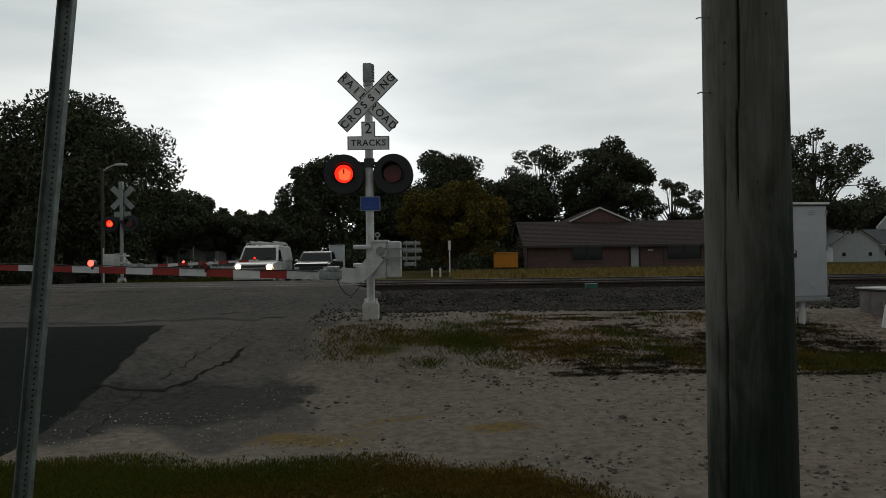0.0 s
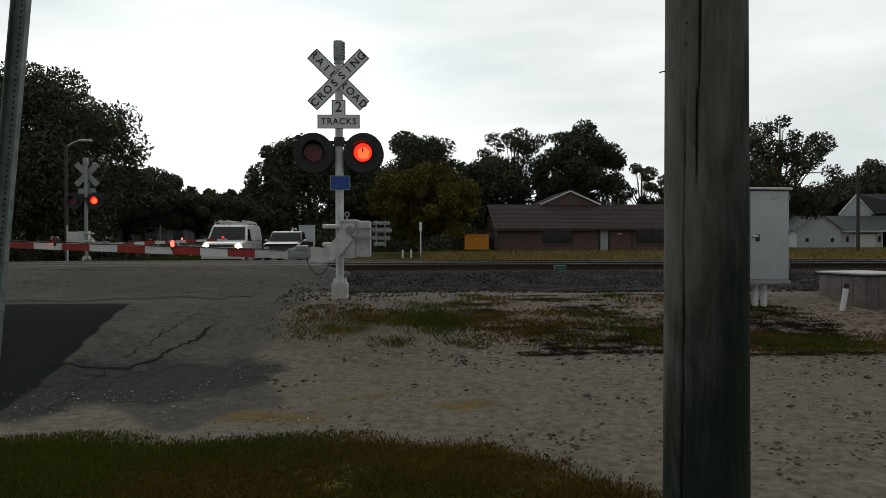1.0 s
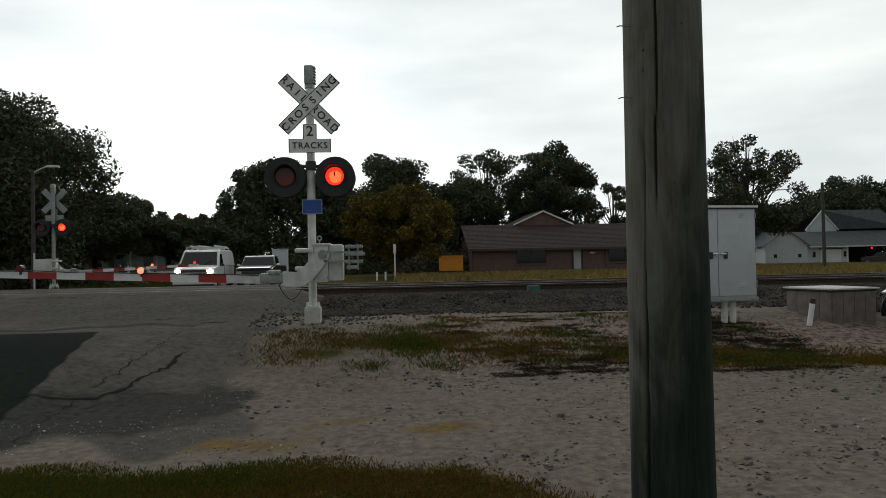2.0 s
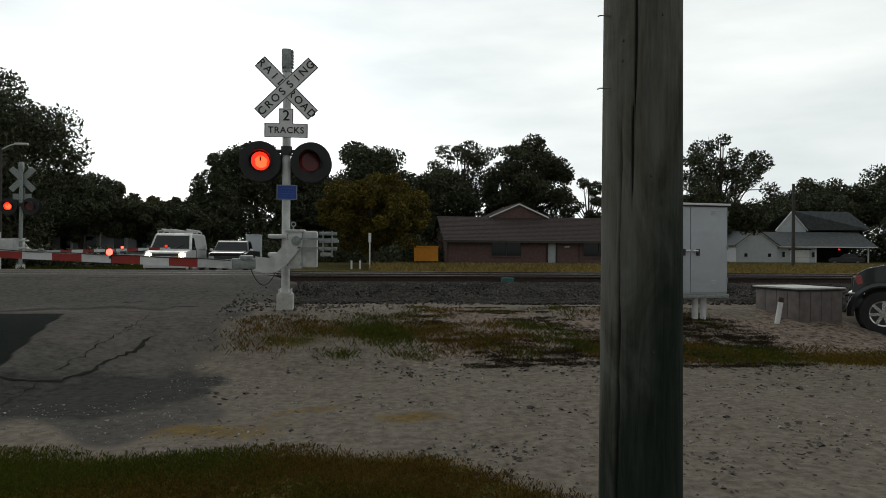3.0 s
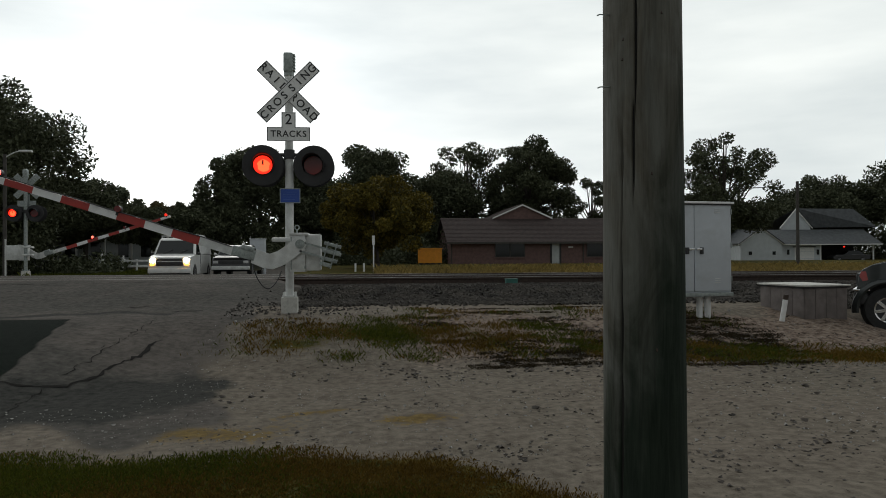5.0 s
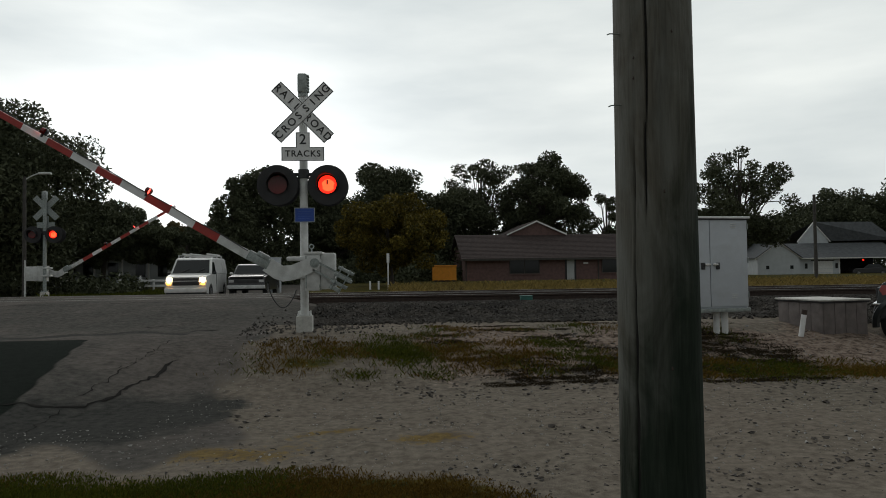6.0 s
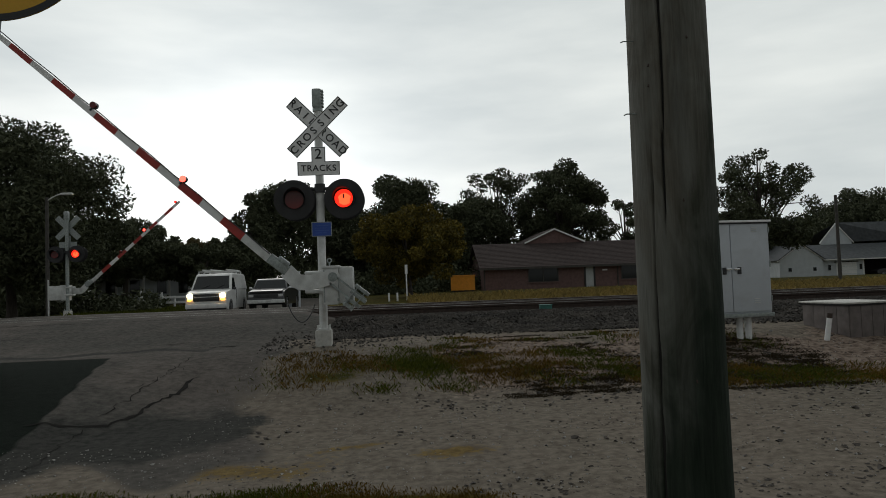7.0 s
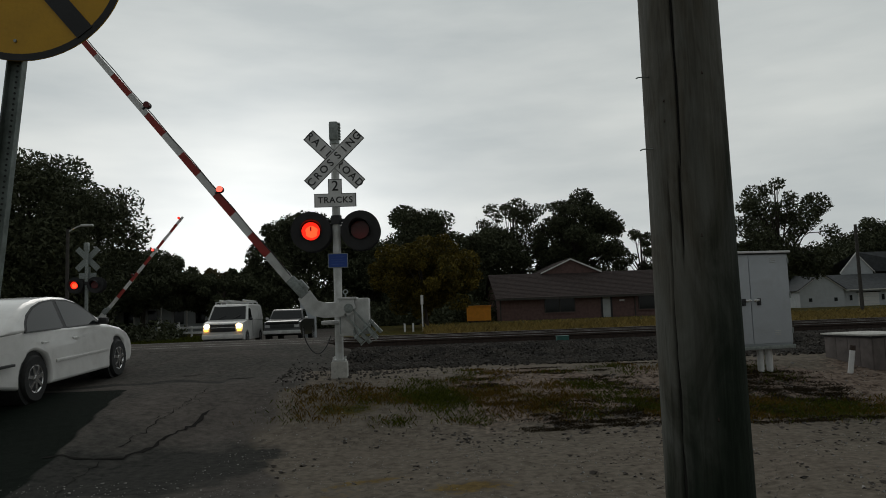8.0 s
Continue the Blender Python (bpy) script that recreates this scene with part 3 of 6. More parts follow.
def flash_lamp(parent, at, phase, me, shift=0.0, core=True):
    # the turning drum is an added part that stands in for switching the light
    d = new("added_lamp_drum", me)
    d.parent = parent
    tagged(d, "red warning lamp that flashes on and off")
    if core:
        # brighter core and dark notch laid on the lens to imitate its uneven glow
        bm = B()
        bmesh.ops.create_cone(bm, cap_ends=True, segments=20, radius1=0.1, radius2=0.1, depth=0.006, matrix=pose(0.012, -0.027, -0.012, 90))
        for v in bm.verts:
            v.co.x *= 1 + 0.12 * math.sin(v.co.z * 60)
        part("lens_pattern", bm, M_HOTSPOT, d, "", None)
        part("dark_notch", box(B(), (-0.014, -0.034, 0.0), (0.012, -0.031, 0.075)), M_LENSOFF, d, "", None)
    KEYED.append((d, flash_rows(phase, shift, at)))


def crossing_signal(m, label, arm, first, sign_face):
    s = thing("crossing_signal", m, label, "crossing signal", "pair of crossing signals")
    g = 0.53
    # foundation, mast, bell
    bm = box(B(), (-0.13, -0.13, g - 0.15), (0.13, 0.13, g + 0.25), bevel=0.02)
    part("foundation", bm, M_CONC, s, "pale concrete foundation block")
    bm = rod(B(), (0, 0, g + 0.2), (0, 0, 4.5), 0.068, seg=18)
    rod(bm, (0, 0, g + 0.24), (0, 0, g + 0.28), 0.12)
    for sx in (-1, 1):
        for sy in (-1, 1):
            rod(bm, (sx * 0.09, sy * 0.09, g + 0.24), (sx * 0.09, sy * 0.09, g + 0.33), 0.014, seg=6)
    part("mast", bm, M_ALU if sign_face else M_GALV, s, "weathered aluminium pipe mast")
    bm = box(B(), (-0.085, -0.09, 4.47), (0.07, 0.09, 4.8), bevel=0.035)
    for i in range(6):
        box(bm, (0.06, -0.07, 4.5 + i * 0.05), (0.1, 0.07, 4.525 + i * 0.05))
    rod(bm, (0, 0, 4.42), (0, 0, 4.48), 0.085)
    part("bell", bm, M_GALV, s, "grey electronic bell on the mast top")
    # crossbuck and track count plate
    y = -0.09
    for i, (word, ang) in enumerate((("RAIL ROAD", -45), ("CROSSING", 45))):
        yy = y - 0.012 * i
        r = pose(0, yy, 4.14, 0, -ang, 0)
        bl = part("crossbuck_blade", box(B(), (-0.61, -0.004, -0.115), (0.61, 0.004, 0.115)), M_WHITE if sign_face else M_GALV, s, "white crossbuck blade with black letters" if sign_face else "dull grey back of a crossbuck blade", None, r)
        rim = B()
        for lo, hi in (((-0.605, -0.006, 0.1), (0.605, -0.004, 0.11)), ((-0.605, -0.006, -0.11), (0.605, -0.004, -0.1)), ((-0.605, -0.006, -0.1), (-0.595, -0.004, 0.1)), ((0.595, -0.006, -0.1), (0.605, -0.004, 0.1))):
            box(rim, lo, hi)
        part("border", rim, M_BLACK, bl, "", None)
        if sign_face:
            groups = ((("RAIL", -0.345), ("ROAD", 0.345)) if i == 0 else (("CROS", -0.315), ("SING", 0.315)))
            for wd, off in groups:
                for j, ch in enumerate(wd):
                    x = off + (j - 1.5) * (0.15 if i == 0 else 0.152)
                    letters(ch, 0.175, M_BLACK, bl, "letter", pose(x, -0.007, 0, 90))
    plate = [(-0.35, -0.115), (0.35, -0.115), (0.35, 0.115), (0.115, 0.115), (0.115, 0.36), (-0.115, 0.36), (-0.115, 0.115), (-0.35, 0.115)]
    pl = part("track_plate", prism(B(), plate, -0.004, 0.004), M_WHITE if sign_face else M_GALV, s, "white plate with the number of tracks" if sign_face else "dull grey back of the plate", None, pose(0, y, 3.45))
    rim = B()
    k = len(plate)
    for i in range(k):
        a, b2 = Vector(plate[i]) * 0.965, Vector(plate[(i + 1) % k]) * 0.965
        if abs(a.x) < 0.13:
            a.x *= 0.93
        if abs(b2.x) < 0.13:
            b2.x *= 0.93
        box(rim, (min(a.x, b2.x) - 0.004, -0.0065, min(a.y, b2.y) - 0.004), (max(a.x, b2.x) + 0.004, -0.0045, max(a.y, b2.y) + 0.004))
    part("border", rim, M_BLACK, pl, "", None)
    if sign_face:
        letters("2", 0.24, M_BLACK, pl, "digit", pose(0, -0.007, 0.235, 90))
        letters("TRACKS", 0.145, M_BLACK, pl, "letters", pose(0, -0.007, 0, 90))
    # the lamps, facing both ways
    bm = rod(B(), (-0.55, 0, 3.12), (0.55, 0, 3.12), 0.03)
    rod(bm, (0, 0, 3.05), (0, 0, 3.2), 0.09)
    part("cross_arm", bm, M_PLASTIC, s, "dark lamp cross-arm")
    for side in (-1, 1):
        for face in (-1, 1):
            lx, ly, lz = side * 0.405, face * 0.17, 2.93 if sign_face else 3.06
            h = thing("lamp_head", pose(lx, ly, lz, 0, 0, (8 if side < 0 else -4) if face < 0 else 180), "", "")
            h.parent = s
            bm = rod(B(), (0, 0.02, 0), (0, 0.03, 0), 0.33, seg=40)
            rod(bm, (0, 0.03, 0), (0, 0.15, 0), 0.17, 0.12, seg=24)
            rod(bm, (0, 0.09, 0.1), (0, 0.09, 0.22), 0.025)
            hd = part("background_disc", bm, M_BLACK, h, "round black lamp background")
            bm = B()
            n = 26
            rings = []
            for r0, l0 in ((0.175, 0.0), (0.178, 1.0)):
                ring = []
                for i in range(n + 1):
                    a = radians(-35 + 250 * i / n)
                    ring.append(bm.verts.new((r0 * math.cos(a), 0.02 - l0 * (0.10 + 0.2 * max(0, math.sin(a))), r0 * math.sin(a))))
                rings.append(ring)
            for i in range(n):
                bm.faces.new((rings[0][i], rings[0][i + 1], rings[1][i + 1], rings[1][i]))
            hood = part("hood", bm, M_BLACK, h, "black lamp hood")
            so = hood.modifiers.new("thickness", "SOLIDIFY")
            so.thickness = 0.006
            on = (side * face > 0) == first
            flash_lamp(h, (0, 0.0, 0), on, DRUM)
    # small blue notice
    if sign_face:
        bp = part("notice", box(B(), (-0.165, -0.004, -0.12), (0.165, 0.004, 0.12)), M_BLUE, s, "blue notice plate on the mast", None, pose(0.02, -0.085, 2.44))
        bm = B()
        for i in range(4):
            box(bm, (-0.11, -0.006, 0.055 - i * 0.04), (0.11 - 0.03 * (i % 2), -0.0045, 0.063 - i * 0.04))
        bd = B()
        for lo, hi in (((-0.165, -0.006, 0.108), (0.165, -0.0045, 0.12)), ((-0.165, -0.006, -0.12), (0.165, -0.0045, -0.108)), ((-0.165, -0.006, -0.108), (-0.153, -0.0045, 0.108)), ((0.153, -0.006, -0.108), (0.165, -0.0045, 0.108))):
            box(bd, lo, hi)
        part("border", bd, M_GALV, bp, "", None)
        part("text_bars", bm, mat("faded_blue_print", (0.05, 0.11, 0.37), 0.5), bp, "", None)
    # gate machine
    bm = box(B(), (0.06, -0.5, 1.2), (0.3, -0.08, 1.8), bevel=0.02)
    box(bm, (0.3, -0.46, 1.22), (0.53 if sign_face else 0.8, -0.08, 1.8), bevel=0.02)
    box(bm, (0.04, -0.52, 1.78), (0.34, -0.06, 1.82), bevel=0.01)
    mech = part("gate_machine", bm, M_ALU, s, "grey gate machine housing with a lifting eye")
    bm = rod(B(), (0.15, -0.3, 1.82), (0.15, -0.3, 1.88), 0.012, seg=8)
    for i in range(10):
        a, c = radians(i * 36), radians(i * 36 + 36)
        rod(bm, (0.15 + 0.035 * math.cos(a), -0.3, 1.91 + 0.035 * math.sin(a)), (0.15 + 0.035 * math.cos(c), -0.3, 1.91 + 0.035 * math.sin(c)), 0.01, seg=6)
    part("lifting_eye", bm, M_GALV, mech)
    bm = box(B(), (0.28, -0.505, 1.25), (0.31, -0.48, 1.3))
    box(bm, (0.07, -0.506, 1.24), (0.09, -0.5, 1.75))
    part("latch", bm, M_GALV, mech)
    for z in (1.72, 1.42):
        part("mast_clamp", box(B(), (-0.28, -0.12, z - 0.035), (0.1, 0.1, z + 0.035), bevel=0.03), M_ALU, s, "grey clamp bracket")
    # the arm: gooseneck about its axle, with weights behind
    px, pz = 0.22, 1.64
    neck = [(0.1, 0.0), (0.07, 0.09), (0.0, 0.115), (-0.08, 0.085), (-0.18, -0.05), (-0.31, -0.2), (-0.42, -0.27), (-0.63, -0.25), (-0.66, -0.48), (-0.45, -0.51), (-0.3, -0.49), (-0.15, -0.38), (0.0, -0.2), (0.09, -0.07)]
    ga = part("gate_arm", prism(B(), neck, -0.02, 0.02, 0.006), M_ALU, s, "red and white striped gate arm with red lamps", None)
    KEYED.append((ga, [(t, pose(px, -0.54, pz, 0, a - 2.2, 0)) for t, a in ARM]))
    part("axle", rod(rod(B(), (0, -0.035, 0), (0, 0.06, 0), 0.075, seg=20), (0, -0.05, 0), (0, 0.0, 0), 0.045, seg=16), M_GALV, ga, "axle hub")
    part("adapter", box(box(B(), (-0.98, -0.03, -0.44), (-0.62, 0.03, -0.28), bevel=0.01), (-0.86, -0.05, -0.31), (-0.66, 0.05, -0.23), bevel=0.02), M_GALV, ga, "bolted steel arm adapter")
    bm = B()
    for i, z in enumerate((0.12, 0.0, -0.12)):
        box(bm, (0.36, -0.08, z - 0.028), (0.63 + 0.03 * (i % 2), 0.12, z + 0.024), bevel=0.008)
    box(bm, (0.38, -0.09, -0.24), (0.54, 0.1, -0.18), bevel=0.008)
    for x in (0.42, 0.56):
        rod(bm, (x, -0.1, -0.25), (x, -0.1, 0.16), 0.01, seg=8)
    part("counterweight", bm, M_GALV, ga, "stacked grey counterweight plates")
    part("weight_bar", box(box(B(), (0.02, -0.02, 0.02), (0.64, 0.02, 0.05)), (0.02, -0.02, -0.12), (0.64, 0.02, -0.09)), M_GALV, ga)
    rise = math.tan(radians(2.2))
    stripe = 0.428
    cuts = [0.95, 1.5]
    while cuts[-1] + stripe < arm:
        cuts.append(cuts[-1] + stripe)
    cuts.append(arm)
    for i in range(len(cuts) - 1):
        a, b2 = cuts[i], cuts[i + 1]
        ha, hb = (0.075 - 0.0052 * c for c in (a, b2))
        za, zb = -0.37 + rise * (a - 1), -0.37 + rise * (b2 - 1)
        q = [(-a, za - ha), (-a, za + ha), (-b2, zb + hb), (-b2, zb - hb)]
        part("arm_section", prism(B(), q, -0.022, 0.022), M_ALU if i == 0 else (M_REDTAPE if i % 2 else M_WHITETAPE), ga, "", None)
    za = -0.37
    bm = B()
    for i in range(12):
        a, b2 = 1.0 + (arm - 1.1) * i / 12, 1.0 + (arm - 1.1) * (i + 1) / 12
        rod(bm, (-a, -0.03, za + 0.06 + rise * (a - 1) + 0.012 * (i % 2)), (-b2, -0.03, za + 0.06 + rise * (b2 - 1) + 0.012 * ((i + 1) % 2)), 0.008, seg=6)
    part("lamp_cable", bm, M_PLASTIC, ga, "black lamp cable along the arm")
    lamps = (2.79, 4.6, arm - 0.18) if sign_face else (2.6, 3.9, arm - 0.15)
    for i, d in enumerate(lamps):
        z = za + rise * (d - 1) + 0.105
        bm = rod(B(), (-d, -0.035, z), (-d, 0.035, z), 0.052, seg=16)
        rod(bm, (-d, 0, z - 0.1), (-d, 0, z - 0.05), 0.03, seg=8)
        part("lamp_body", bm, M_PLASTIC, ga, "small black arm lamp")
        for f in (-1, 1):
            if i == 2:
                bm = rod(B(), (-d, f * 0.035, z), (-d, f * 0.05, z), 0.05, seg=16)
                part("tip_lamp", bm, M_LENSON, ga, "steady red lamp at the arm's tip")
        if i < 2:
            flash_lamp_y = (-d, -0.05 if sign_face else 0.05, z)
            dr = new("added_lamp_drum", DRUM_SMALL)
            dr.parent = ga
            tagged(dr, "red arm lamp that flashes on and off")
            rows = flash_rows((i == 1) == sign_face, -0.14, flash_lamp_y, (8.06,))
            if not sign_face:
                rows = [(t, q @ pose(0, 0, 0, 0, 0, 180)) for t, q in rows]
            KEYED.append((dr, rows))
    # slack cable from the machine
    bm = B()
    pts = [Vector((-0.5 + 0.42 * t, -0.45, 1.22 - 0.28 * math.sin(math.pi * t) ** 0.8)) for t in np.linspace(0, 1, 13)]
    for a, b2 in zip(pts, pts[1:]):
        rod(bm, a, b2, 0.008, seg=6)
    part("slack_cable", bm, M_PLASTIC, s)
    return s


crossing_signal(pose(-1.22, 12.02, 0), "weathered railroad crossing signal with crossbuck, flashing lamps and gate", 6.95, True, True)
crossing_signal(pose(-13.35, 29.85, 0.1, 0, 0, 180), "crossing signal seen from behind beyond the tracks, gate rising", 5.75, True, False)


# ---- utility pole close by ----
# the drying splits: (angle at foot, angle at top, foot, top, width), the camera's side lying at about -112 degrees
SPLITS = [(-122, -120.5, 1.97, 2.95, 0.011), (-124.5, -124, 1.66, 2.0, 0.009), (-142, -141, 1.56, 1.9, 0.005),
          (-145, -143, 0.25, 1.58, 0.012)]


def split_at(sp, z):
    """Where a split lies at height z, in radians, and how wide it gapes there."""
    a0, a1, z0, z1, w = sp
    t = (z - z0) / (z1 - z0)
    if not 0 < t < 1:
        return 0.0, 0.0
    a = radians(a0 + (a1 - a0) * t + 1.6 * noise.noise((z * 2.5, a0, 0)) + 0.5 * noise.noise((z * 11, a0, 4)))
    return a, w * math.sin(math.pi * t) ** 0.45 * (0.75 + 0.5 * noise.noise((z * 7, 3, a0)))


def pole_radius(z):
    return 0.1415 - 0.0052 * (z - 1.5)


def utility_pole():
    p = thing("utility_pole", pose(1.05, 2.47, 0), "weathered split wooden utility pole, darker green towards its foot", "utility pole")
    rows, seg = 150, 300
    zs = [-0.3 + 9.3 * (j / rows) ** 1.7 for j in range(rows + 1)]
    verts = []
    for z in zs:
        r = pole_radius(z)
        cuts = [split_at(sp, z) for sp in SPLITS]
        for i in range(seg):
            a = 2 * math.pi * i / seg - math.pi
            c, s_ = math.cos(a), math.sin(a)
            k = r * (1 + 0.012 * noise.noise((c * 2, s_ * 2, z * 0.7)) + 0.006 * noise.noise((c * 8, s_ * 8, z * 0.6)) + 0.002 * noise.noise((c * 24, s_ * 24, z * 1.6)))
            knot = math.hypot((a + 1.93) * 0.14, z - 1.24)
            k += 0.0025 * math.sin(min(knot, 0.09) * 160) * math.exp(-(knot / 0.05) ** 2)
            for a0, w in cuts:
                if w and abs(a - a0) < 0.14:
                    k -= 0.026 * math.exp(-((a - a0) * r / (w * 0.55)) ** 2)
            verts.append((k * c, k * s_, z))
    faces = [(j * seg + i, j * seg + (i + 1) % seg, (j + 1) * seg + (i + 1) % seg, (j + 1) * seg + i) for j in range(rows) for i in range(seg)]
    faces.append(tuple(range(rows * seg, (rows + 1) * seg)))
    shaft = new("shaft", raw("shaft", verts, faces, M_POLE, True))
    shaft.parent = p
    # a near-black strip in each groove paints the shade of its depth
    for sp in SPLITS:
        bm, n = B(), 40
        L, R = [], []
        for i in range(n + 1):
            z = sp[2] + (sp[3] - sp[2]) * (0.01 + 0.98 * i / n)
            a, w = split_at(sp, z)
            r = pole_radius(z) - 0.009
            for lst, sgn in ((L, -1), (R, 1)):
                h = a + sgn * w * 0.42 / r
                lst.append(bm.verts.new((r * math.cos(h), r * math.sin(h), z)))
        for i in range(n):
            bm.faces.new((L[i], R[i], R[i + 1], L[i + 1]))
        part("split", bm, M_SPLITSHADE, p, "near-black strip for the shade in a drying split", None)
    for z in (2.06, 2.315):
        bm = rod(B(), (-0.13, -0.03, z), (-0.172, -0.044, z - 0.004), 0.0022, seg=8)
        rod(bm, (-0.172, -0.044, z - 0.004), (-0.182, -0.047, z - 0.009), 0.0022, seg=8)
        part("nail", bm, M_GALV, p, "bent steel nail")
    for a, z in ((-100, 1.75), (-128, 2.6), (-95, 1.15), (-140, 2.15), (-139, 2.22), (-84, 2.3)):
        r = pole_radius(z)
        bm = rod(B(), (0.97 * r * math.cos(radians(a)), 0.97 * r * math.sin(radians(a)), z), (1.02 * r * math.cos(radians(a)), 1.02 * r * math.sin(radians(a)), z - 0.012), 0.003, seg=8)
        part("staple", bm, M_RUST, p)


utility_pole()


# ---- round advance warning sign ----
def warning_sign():
    s = thing("railroad_warning_sign", pose(-1.957, 3.26, 0, 0, 5.5, 0), "round yellow railroad warning sign on a perforated steel post", "road sign")
    bm = B()
    chan = [(-0.036, -0.034), (-0.03, -0.034), (-0.03, -0.004), (0.03, -0.004), (0.03, -0.034), (0.036, -0.034), (0.036, 0.004), (-0.036, 0.004)]
    lo, hi = ([bm.verts.new((x, y, z)) for x, y in chan] for z in (-0.4, 3.7))
    for i in range(8):
        bm.faces.new((lo[i], lo[(i + 1) % 8], hi[(i + 1) % 8], hi[i]))
    bm.faces.new(hi)
    bmesh.ops.recalc_face_normals(bm, faces=bm.faces)
    post = part("post", bm, M_POST, s, "leaning galvanised perforated post", None)
    bm = B()
    for i in range(140):
        z = 0.0 + i * 0.0254
        rod(bm, (0, -0.0065, z), (0, -0.0045, z), 0.0055, seg=8)
    part("hole", bm, M_BLACK, post, "", None)
    d = part("disc", rod(B(), (0, -0.045, 3.185), (0, -0.04, 3.185), 0.457, seg=64), M_YELLOW, s, "round yellow face with a black cross and border")
    bm = B()
    n = 64
    for i in range(n):
        a, c = 2 * math.pi * i / n, 2 * math.pi * (i + 1) / n
        bm.faces.new([bm.verts.new((r * math.cos(t), -0.048, 3.185 + r * math.sin(t))) for r, t in ((0.425, a), (0.425, c), (0.4565, c), (0.4565, a))])
    part("border", bm, M_BLACK, d, "", None)
    for i, ang in enumerate((45, -45)):
        part("cross_bar", box(B(), (-0.43, -0.002, -0.042), (0.43, 0.002, 0.042)), M_BLACK, d, "", None, pose(0, -0.05 - 0.003 * i, 3.185, 0, ang, 0))
    for x in (-0.27, 0.27):
        letters("R", 0.3, M_BLACK, d, "letter", pose(x, -0.05, 3.185, 90))
    part("bolt", rod(B(), (0, -0.052, 2.82), (0, -0.045, 2.82), 0.007, seg=8), M_GALV, d)


warning_sign()


# ---- signal cabinet, ground box ----
def signal_cabinet():
    c = thing("signal_cabinet", pose(5.27, 11.45, 0, 0, 0, 9), "pale grey two-door metal signal cabinet on pipe legs", "cabinet")
    part("body", box(B(), (-0.7, -0.3, 0.82), (0.7, 0.32, 2.27), bevel=0.01), M_CABINET, c)
    part("drip_edge", box(B(), (-0.712, -0.345, 2.252), (0.712, 0.335, 2.27)), M_BLACK, c, "dark seal under the roof", None)
    part("roof", box(B(), (-0.73, -0.36, 2.271), (0.73, 0.36, 2.305), bevel=0.008), M_WHITE, c, "thin overhanging pale roof")
    part("base_rail", box(B(), (-0.72, -0.34, 0.76), (0.72, 0.34, 0.82), bevel=0.006), M_GALV, c)
    for x0, x1, hx in ((-0.69, -0.006, -0.07), (0.006, 0.69, 0.07)):
        d = part("door", box(B(), (x0, -0.325, 0.85), (x1, -0.3, 2.25), bevel=0.006), M_CABINET, c)
        bm = rod(B(), (hx, -0.36, 1.53), (hx, -0.32, 1.53), 0.022)
        box(bm, (hx - 0.05, -0.37, 1.515), (hx + 0.05, -0.355, 1.545), bevel=0.004)
        part("handle", bm, M_CHROME, d, "small chrome handle")
        bm = box(B(), (hx * 1.9 - 0.035, -0.335, 1.45), (hx * 1.9 + 0.035, -0.324, 1.56), bevel=0.004)
        rod(bm, (hx * 1.9, -0.35, 1.47), (hx * 1.9, -0.33, 1.47), 0.02, seg=10)
        part("lock_plate", bm, M_PLASTIC, d, "dark lock plate and padlock")
        for z in (0.98, 2.12):
            bm = B()
            for k in range(3):
                q = (x0 + x1) / 2 + (0.08 if x0 > 0 else -0.08)
                box(bm, (q - 0.05, -0.335, z + k * 0.03), (q + 0.05, -0.324, z + k * 0.03 + 0.012), bevel=0.002)
            part("vent", bm, M_ALU, d, "three short vent louvres", None)
        for z in (1.0, 1.55, 2.1):
            hx2 = x0 if x0 < 0 else x1
            part("hinge", rod(B(), (hx2, -0.33, z), (hx2, -0.33, z + 0.09), 0.012, seg=8), M_GALV, d)
    for x in (0.24, 0.4, -0.3):
        part("leg", rod(B(), (x, -0.1, 0.3), (x, -0.1, 0.78), 0.05, seg=14), M_WHITE if x > 0 else M_GALV, c, "pale conduit pipe leg" if x > 0 else "")
    for x in (-0.55, 0.55):
        part("leg", rod(B(), (x, 0.15, 0.3), (x, 0.15, 0.78), 0.04, seg=12), M_GALV, c)


